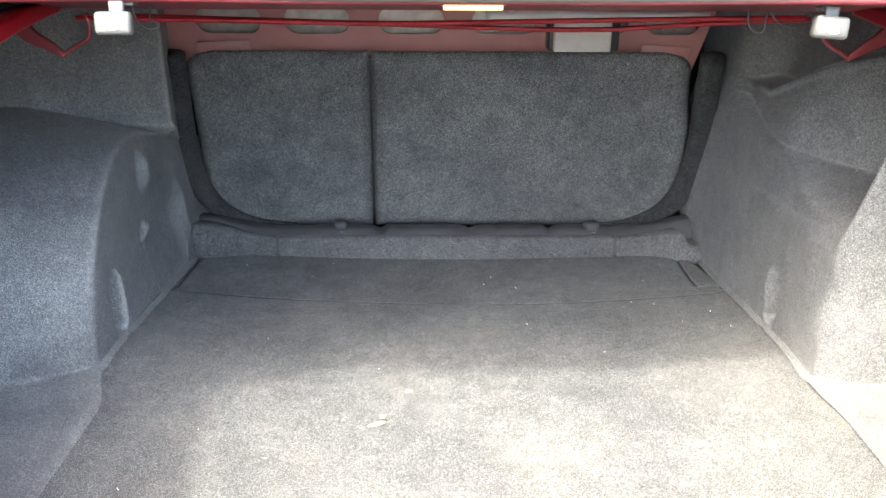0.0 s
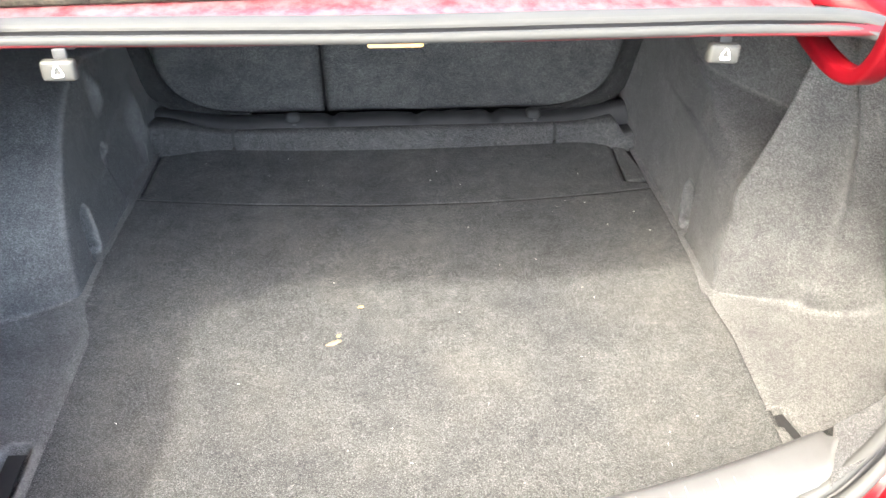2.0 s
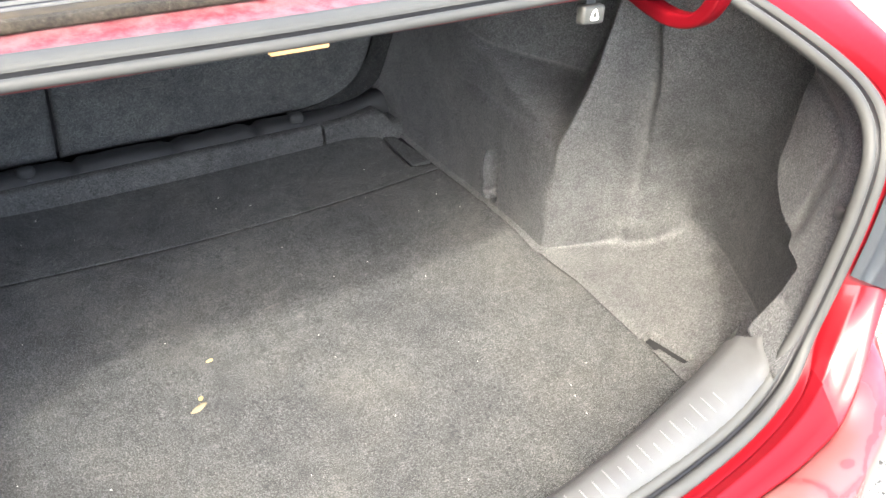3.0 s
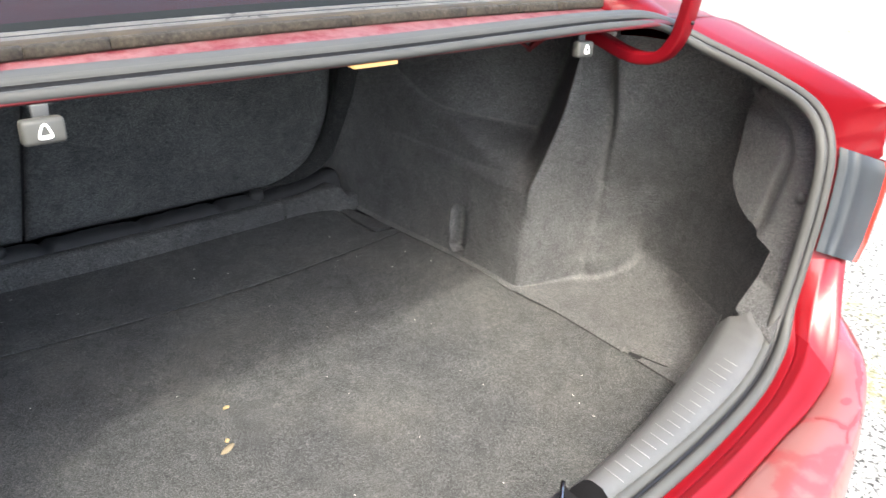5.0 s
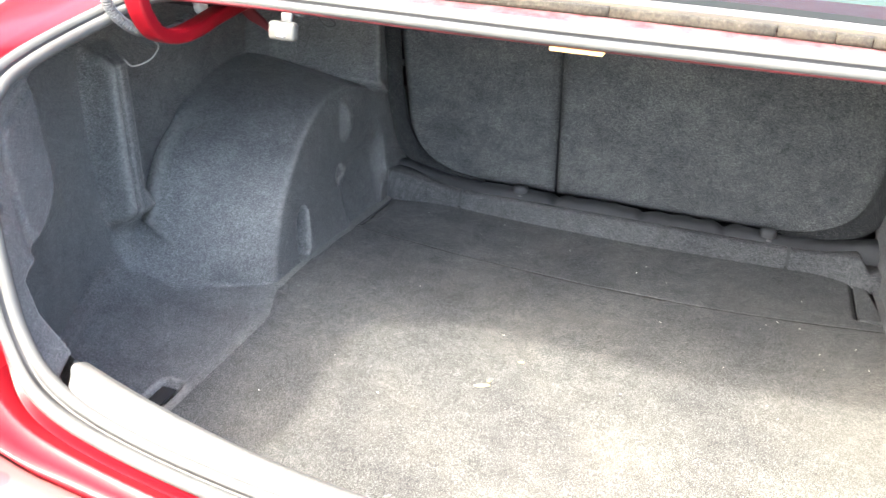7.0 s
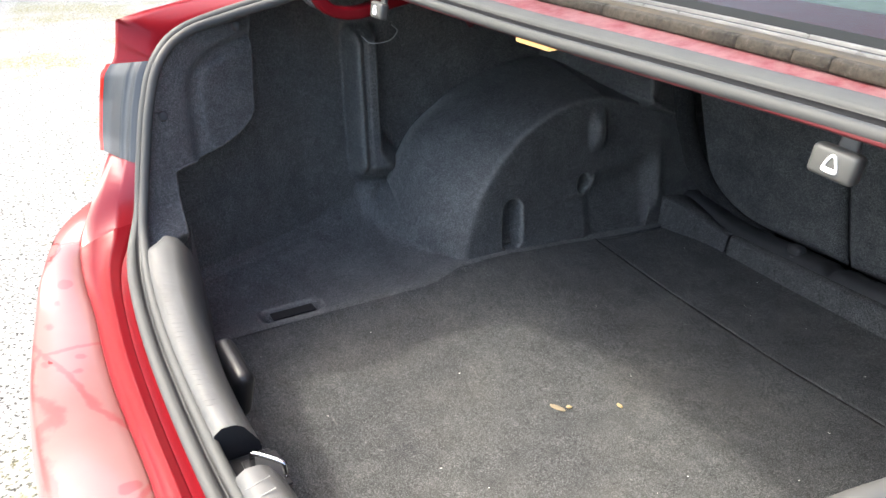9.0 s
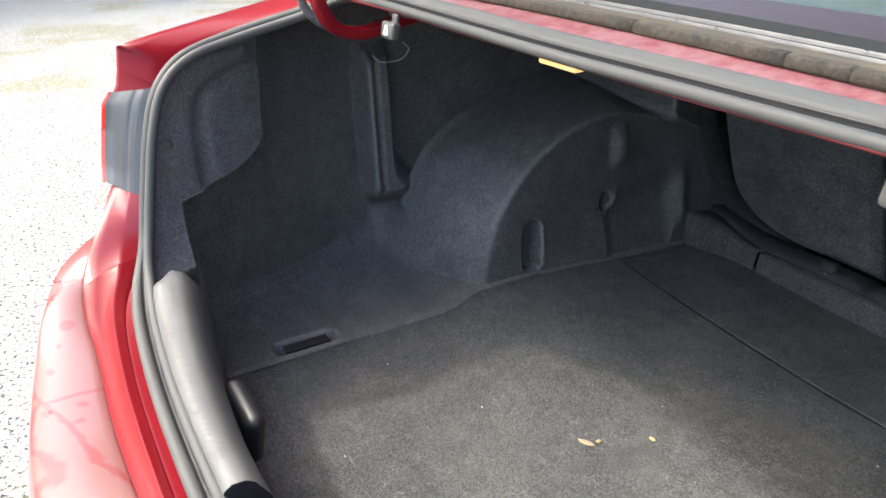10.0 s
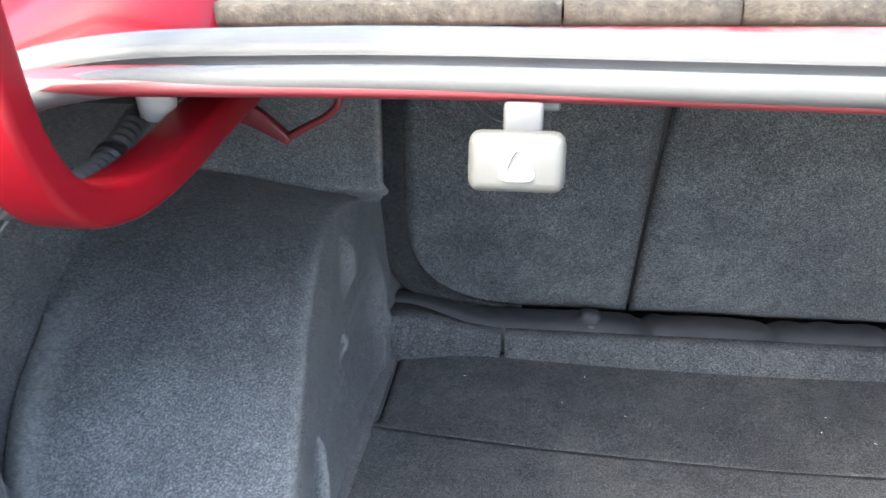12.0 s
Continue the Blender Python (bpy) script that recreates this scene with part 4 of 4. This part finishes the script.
# closed shell below and beside the lining
part("shell_floor", box_bm(1.30, 0.45, 0.02, 0, (0, 0.83, -0.05)), M_FOAM, car)
part("shell_floor", box_bm(1.80, 1.12, 0.02, 0, (0, 1.60, -0.06)), M_FOAM, car)
for sg in (-1, 1):
    part("shell_roof", box_bm(0.30, 1.02, 0.012, 0, (sg * 0.74, 1.61, 0.664)), M_FOAM, car)
part("shell_roof", box_bm(1.80, 0.26, 0.012, 0, (0, 2.01, 0.664)), M_FOAM, car)
part("bulkhead", box_bm(1.78, 0.02, 0.72, 0, (0, 2.13, 0.27)), M_FOAM, car)
for sg in (-1, 1):
    rows = []
    for k in range(21):
        s = -0.05 + 1.60 * k / 20
        y, z = 1.136 + 0.85 * s, 0.727 + 0.40 * s - 0.03 * s * s
        rows.append([(sg * 0.552 * (1 - 0.12 * s), y - 0.01, z - 0.012), (sg * 0.556 * (1 - 0.12 * s), y - 0.012, z + 0.007), (sg * (0.60 - 0.06 * s), y - 0.035, z + 0.008), (sg * (0.66 - 0.04 * s), y - 0.075, z - 0.018 - 0.05 * s),
                     (sg * (0.74 - 0.01 * s), y - 0.11, 0.676 + 0.07 * s), (sg * (flank_x(y - 0.13) - 0.01), y - 0.13, 0.640 + 0.075 * (y - 0.79))])
    rows.insert(0, [(p[0], p[1] - 0.004, min(p[2], 0.700)) for p in rows[0]])
    obj("rear_pillar", grid_mesh("rear_pillar", rows), M_RED, car)

# ---- rear window ----
window = tagged(new("rear_window"), "tinted rear window with weathered rubber lower edge", "car window")


def rubber_row(x, pts):
    b = -0.008 * abs(x / 0.6) ** 2
    return [(x, y, z + b) for y, z in pts]


CUTS = [-0.58, -0.372, -0.283, 0.033, 0.239, 0.306, 0.347, 0.44, 0.58]
for k, (xa, xb) in enumerate(zip(CUTS, CUTS[1:])):
    d = 0.0015 * (k % 3 - 1)
    xs = np.linspace(xa + 0.0007, xb - 0.0007, 7)
    blk = [(1.1015, 0.700), (1.1005, 0.7085), (1.0950, 0.7112 + d * 0.3), (1.0945, 0.7135 + d * 0.3), (1.0962, 0.7210 + d * 0.4), (1.098, 0.7222), (1.107, 0.7230)]
    end = [(1.105, 0.700), (1.104, 0.7085), (1.1005, 0.7118), (1.1000, 0.7135), (1.1010, 0.7195), (1.103, 0.7208), (1.107, 0.7215)]
    obj("rubber_block", grid_mesh("rubber_block", [rubber_row(xs[0], end)] + [rubber_row(x, blk) for x in xs] + [rubber_row(xs[-1], end)]), M_DIRTY, window, "dark brown weathered rubber block")
obj("upper_strip", grid_mesh("upper_strip", [rubber_row(x, [(1.104, 0.7185), (1.1055, 0.7232), (1.110, 0.7246), (1.1165, 0.7252), (1.119, 0.7238), (1.122, 0.7225)]) for x in np.linspace(-0.58, 0.58, 41)]), M_TAN, window, "tan weathered rubber strip")
obj("edge_trim", grid_mesh("edge_trim", [rubber_row(x, [(1.1312, 0.7255), (1.1318, 0.7284), (1.1328, 0.7292), (1.1342, 0.7294), (1.1352, 0.7280)]) for x in np.linspace(-0.57, 0.57, 41)]), M_TRIM, window, "pale bright edge trim")
obj("trim_bead", grid_mesh("trim_bead", [rubber_row(x, [(1.1222, 0.7230), (1.1228, 0.7256), (1.1238, 0.7263), (1.1252, 0.7263), (1.1262, 0.7246)]) for x in np.linspace(-0.572, 0.572, 41)]), M_TRIM, window, "dull pale bead beside the edge trim")
obj("trim_groove", grid_mesh("trim_groove", [rubber_row(x, [(1.1185, 0.7240), (1.1205, 0.7236), (1.1230, 0.7236), (1.1262, 0.7244), (1.1320, 0.7262)]) for x in np.linspace(-0.574, 0.574, 41)]), M_BLACK, window, "dark groove between the trims")
rows = []
for k in range(21):
    s = k / 20
    rows.append([(x * (1 - 0.12 * s), 1.136 + 0.85 * s, 0.7275 + 0.40 * s - 0.03 * s * s - 0.010 * abs(x / 0.6) ** 2) for x in np.linspace(-0.57, 0.57, 31)])
pane = obj("pane", grid_mesh("pane", rows), M_GLASS, window)
rows = []
for k in range(4):
    s = k / 3 * 0.018
    rows.append([(x * (1 - 0.12 * s), 1.133 + 0.85 * s, 0.7286 + 0.40 * s - 0.010 * abs(x / 0.6) ** 2) for x in np.linspace(-0.565, 0.565, 31)])
obj("frit_band", grid_mesh("frit_band", rows), M_FRIT, pane, "black printed edge band")
cabin = tagged(new("parcel_shelf"), "dark maroon parcel shelf under the rear window", "parcel shelf", kind="structure")
M_SHELF = plastic("shelf_cloth", (0.060, 0.024, 0.027), 0.9, 500, 0.2, 0.2)
part("shelf_board", box_bm(1.16, 0.22, 0.012, 0.003, (0, 1.24, 0.708)), M_SHELF, cabin)
# Added panel: its grey-green stands for the tint mirrored in the pane.
part("shelf_tint_panel", box_bm(1.16, 0.58, 0.014, 0.005, (0, 1.642, 0.709)), plastic("shelf_reflected_tint", (0.085, 0.115, 0.102), 0.9, 500, 0.2, 0.2), cabin, "added grey-green panel standing in for the tint mirrored in the pane")
part("cabin_wall", box_bm(1.3, 0.02, 0.6, 0, (0, 2.1, 0.95)), M_FOAM, cabin)

# ---- boot lid, wide open above, on two goose-neck hinge arms ----
lid = tagged(new("trunk_hatch"), "open red boot lid on two curved goose-neck hinge arms", "boot lid")
rows = []
for k in range(21):
    s = k / 20
    rows.append([(x, 0.985 - 0.34 * s + 0.02 * (x / 0.6) ** 2, 0.82 + 0.76 * s) for x in np.linspace(-0.70, 0.70, 21)])
thick(obj("lid_panel", grid_mesh("lid_panel", rows), M_RED, lid), 0.03)


def hinge_arm(sg):
    path = spline([(sg * 0.570, 1.24, 0.662), (sg * 0.572, 1.16, 0.655), (sg * 0.576, 1.10, 0.646), (sg * 0.585, 1.056, 0.634), (sg * 0.593, 1.020, 0.631), (sg * 0.598, 0.986, 0.643), (sg * 0.601, 0.966, 0.674),
                   (sg * 0.602, 0.958, 0.715), (sg * 0.604, 0.953, 0.78), (sg * 0.60, 0.935, 0.86), (sg * 0.57, 0.90, 0.96)], 8)
    me = tube_mesh("hinge_arm", path, rrect(0.021, 0.031, 0.005, 3), up=Vector((sg, 0, 0)))
    return obj("hinge_arm", me, M_RED, lid)


hinge_arm(-1)
hinge_arm(1)

for sg in (-1, 1):
    br = tagged(new("hinge_bracket"), "glossy red steel hinge bracket under the shelf", "hinge bracket", "hinge brackets")
    br.location = (sg * 0.615, 1.30, 0.635)
    part("base", box_bm(0.05, 0.05, 0.008, 0.003, (sg * 0.01, -0.01, 0.020)), M_RED_DULL_SHADED, br)
    lever = spline([(sg * 0.030, -0.03, 0.010), (sg * 0.008, -0.03, -0.018), (-sg * 0.018, -0.03, -0.034), (-sg * 0.041, -0.03, -0.050)], 6)
    obj("lever", tube_mesh("lever", lever, lambda f: rrect(0.010, 0.030 - 0.022 * f, 0.003, 3)), M_RED_DULL_SHADED, br)
    rod = spline([(-sg * 0.040, -0.032, -0.046), (-sg * 0.052, -0.032, -0.039), (-sg * 0.072, -0.032, -0.028), (-sg * 0.082, -0.032, -0.015), (-sg * 0.080, -0.03, 0.012)], 6)
    obj("rod_end", tube_mesh("rod_end", rod, circle(0.0034, 8)), M_RED_DULL_SHADED, br)

for sg in (-1, 1):
    bm = bmesh.new()
    bmesh.ops.create_cone(bm, cap_ends=True, segments=12, radius1=0.0034, radius2=0.0028, depth=0.004, matrix=pose(sg * 0.606, 0.9475, 0.706, 80, 0, 0))
    part("bolt", bm, M_BLACK, lid, "dark hinge bolt")

for sg in (-1, 1):
    bm = bmesh.new()
    bmesh.ops.create_cone(bm, cap_ends=True, segments=20, radius1=0.010, radius2=0.0125, depth=0.024)
    bmesh.ops.bevel(bm, geom=[e for e in bm.edges if e.is_boundary or len(e.link_faces) == 2 and e.calc_face_angle(0) > 1], offset=0.002, segments=2, affect="EDGES")
    ob = tagged(part("rubber_stop", bm, M_STOP), "pale grey rubber stop buffer under the upper lip", "rubber stop", "rubber stops")
    ob.location = (sg * 0.598, 1.100, 0.662)

# corrugated conduit beside one arm
conduit = tagged(new("cable_conduit"), "grey corrugated cable conduit running beside the hinge arm", "cable conduit")
path = spline([(-0.628, 0.945, 0.90), (-0.632, 0.946, 0.80), (-0.638, 0.943, 0.735), (-0.640, 0.945, 0.69), (-0.632, 0.958, 0.662), (-0.622, 0.99, 0.640), (-0.615, 1.05, 0.632), (-0.62, 1.12, 0.645)], 48)
nring = len(path)
obj("sleeve", tube_mesh("sleeve", path, lambda s: circle(0.0077 + 0.0008 * math.sin(s * nring * 1.25), 12)), M_CONDUIT, conduit)
for a, b in ((58, 62), (300, 306)):
    obj("collar", tube_mesh("collar", path[a:b], circle(0.0098, 14)), M_BLACK, conduit, "black plastic retaining collar")
wire = tagged(obj("loose_wire", tube_mesh("loose_wire", spline([(-0.79, 1.13, 0.545), (-0.79, 1.15, 0.528), (-0.785, 1.19, 0.530), (-0.775, 1.205, 0.550), (-0.77, 1.19, 0.566)], 6), circle(0.0014, 6)), M_STOP),
              "thin pale wire loop hanging beside the hinge", "wire")

# ---- bag hooks ----
def bag_hook(x, y, z, turn, tilt=0.0):
    root = tagged(new("bag_hook"), "grey plastic fold-down bag hook with white printed bag symbol", "bag hook", "bag hooks")
    root.location = (x, y, z)
    root.rotation_euler = (radians(-8), radians(tilt), radians(turn))
    bm = box_bm(0.041, 0.016, 0.0255, 0.005, seg=3)
    body = part("hook_body", bm, M_HOOK, root)
    part("stalk", box_bm(0.017, 0.006, 0.014, 0.002, (0.002, 0.006, 0.0175)), M_CLIP, root)
    part("mount", box_bm(0.024, 0.016, 0.006, 0.002, (0.006, 0.022, 0.0225)), M_CLIP, root)
    outline = [(-0.0050, -0.0058), (0.0050, -0.0058), (0.0060, -0.0030), (0.0040, 0.0020), (0.0020, 0.0060), (-0.0005, 0.0068), (-0.0030, 0.0040), (-0.0052, -0.0020)]
    ring = spline([(a, -0.0083, b) for a, b in outline], 4, True)
    sym = obj("bag_symbol", tube_mesh("bag_symbol", ring, circle(0.0013, 6), True, Vector((0, -1, 0))), M_WHITE, body, "white bag symbol")
    part("symbol_base", box_bm(0.0095, 0.0012, 0.0034, 0.0005, (0.0005, -0.0083, -0.0048)), M_WHITE, body, "white bag symbol")
    return root


bag_hook(-0.391, 0.997, 0.666, 0)
bag_hook(0.425, 1.020, 0.662, 4, 5)

# ---- boot lamp ----
lamp = tagged(new("boot_lamp"), "small lit boot lamp with warm amber lens in the upper lip", "boot lamp")
lamp.location = (0.012, 1.022, 0.6830)
housing = part("housing", box_bm(0.078, 0.022, 0.010, 0.002, (0, 0.012, 0.006)), M_BOX, lamp)
part("lens", box_bm(0.068, 0.024, 0.0055, 0.002), M_GLOW, housing, "warm amber lens")

# ---- tail lamps ----
def tail_lamp(side):
    root = tagged(new("tail_lamp"), "wrap-round tail lamp with grey inner housing and red lens", "tail lamp", "tail lamps")
    up, edge = [], []
    for q in range(34, 90):
        p, nn, a, b, down, top = quarter_edge(q if side < 0 else NL - q, side)
        outw = Vector((side, 0, 0))
        if 0.408 < p.z < 0.578:
            lift = Vector((0, -1, 0))
            b = rear_edge(p.z - 0.012 * sstep(0.46, 0.578, p.z), side)
            down = Vector((0, 1, -0.1)).normalized()
            across = [(0.04, 0.002), (0.08, 0.005), (0.14, 0.005), (0.165, 0.0085), (0.19, 0.005), (0.37, 0.006), (0.40, 0.0095), (0.43, 0.006), (0.86, 0.006), (0.95, 0.005)]
            up.append([a.lerp(b, f) + lift * h for f, h in across])
            edge.append([a.lerp(b, 0.93) + lift * 0.004, a.lerp(b, 0.97) + lift * 0.008, b + outw * 0.003 + lift * 0.007, b + outw * 0.010 + down * 0.01, b + outw * 0.014 + down * 0.04, b + outw * 0.016 + down * 0.09])
    obj("inner_housing", grid_mesh("inner_housing", up), M_LAMP_GREY, root, "grey plastic inner housing")
    obj("lens_edge", grid_mesh("lens_edge", edge), M_LENS_EDGE, root, "bright red lens edge")
    shoulder(side, root)


tail_lamp(-1)
tail_lamp(1)

# ---- crumbs and lint ----
def flake(name, label, cat, x, y, w, d, h, mat, turn, lift=0.0015):
    bm = bmesh.new()
    bmesh.ops.create_icosphere(bm, subdivisions=2, radius=0.5)
    for v in bm.verts:
        v.co *= 1 + 0.35 * noise.noise(v.co * 2.3 + Vector((x * 40, y * 40, 0)))
    bmesh.ops.scale(bm, vec=(w, d, h), verts=bm.verts)
    ob = tagged(part(name, bm, mat), label, cat)
    ob.location = (x, y, floor_z(x, y) + floor_wave(x, y) + h * 0.35 + lift)
    ob.rotation_euler = (0, 0, radians(turn))
    return ob


flake("crumb", "small yellow crumb lying on the boot floor", "crumb", -0.078, 1.283, 0.013, 0.007, 0.005, M_CRUMB, 15)
flake("crumb", "small yellow crumb beside a dry leaf scrap", "crumb", -0.118, 1.203, 0.010, 0.008, 0.005, M_CRUMB, 60)
flake("leaf_scrap", "pale dry leaf scrap lying on the boot floor", "leaf scrap", -0.126, 1.184, 0.032, 0.013, 0.003, M_LEAF, 25)
rng = random.Random(4)
lint = bmesh.new()
for k in range(45):
    x, y = rng.uniform(-0.56, 0.58), rng.uniform(0.70, 1.84)
    m = pose(x, y, floor_z(x, y) + 0.003, rng.uniform(-20, 20), rng.uniform(-20, 20), rng.uniform(0, 180)) @ Matrix.Diagonal((rng.uniform(0.001, 0.0032), rng.uniform(0.0004, 0.0008), 0.0006, 1))
    bmesh.ops.create_icosphere(lint, subdivisions=1, radius=1.0, matrix=m)
tagged(part("lint", lint, M_LINT), "pale lint specks scattered over the felt floor", "lint", kind="stuff")

# ---- ground ----
g = bmesh.new()
bmesh.ops.create_grid(g, x_segments=60, y_segments=60, size=400)
for v in g.verts:
    v.co.z = -0.62
tagged(part("ground", g, M_GROUND), "pale sunlit gravelly ground with faint green patches", "ground", kind="structure")

# ---- plain walls added out of view, well away from the car, to block low sky light ----
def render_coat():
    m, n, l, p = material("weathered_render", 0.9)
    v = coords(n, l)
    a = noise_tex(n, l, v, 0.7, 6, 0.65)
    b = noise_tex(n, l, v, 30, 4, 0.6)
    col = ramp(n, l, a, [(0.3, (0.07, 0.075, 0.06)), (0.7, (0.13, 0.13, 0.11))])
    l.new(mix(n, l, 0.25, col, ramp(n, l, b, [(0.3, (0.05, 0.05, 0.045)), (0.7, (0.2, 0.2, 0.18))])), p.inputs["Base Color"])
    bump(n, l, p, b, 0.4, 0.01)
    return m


M_SKY_BLOCK = render_coat()
for nm, sg, tall in (("sky_block_west", -1, 15.0), ("sky_block_east", 1, 3.0)):
    w = tagged(part(nm, box_bm(0.4, 48.0, tall, 0.05, (0, 0, tall / 2)), M_SKY_BLOCK), "added plain wall out of view, blocking low sky light beside the car", "wall", kind="structure")
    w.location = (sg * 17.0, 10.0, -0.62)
w = tagged(part("sky_block_south", box_bm(34.4, 0.4, 3.0, 0.05, (0, 0, 1.5)), M_SKY_BLOCK), "added plain wall out of view, blocking low sky light behind the car", "wall", kind="structure")
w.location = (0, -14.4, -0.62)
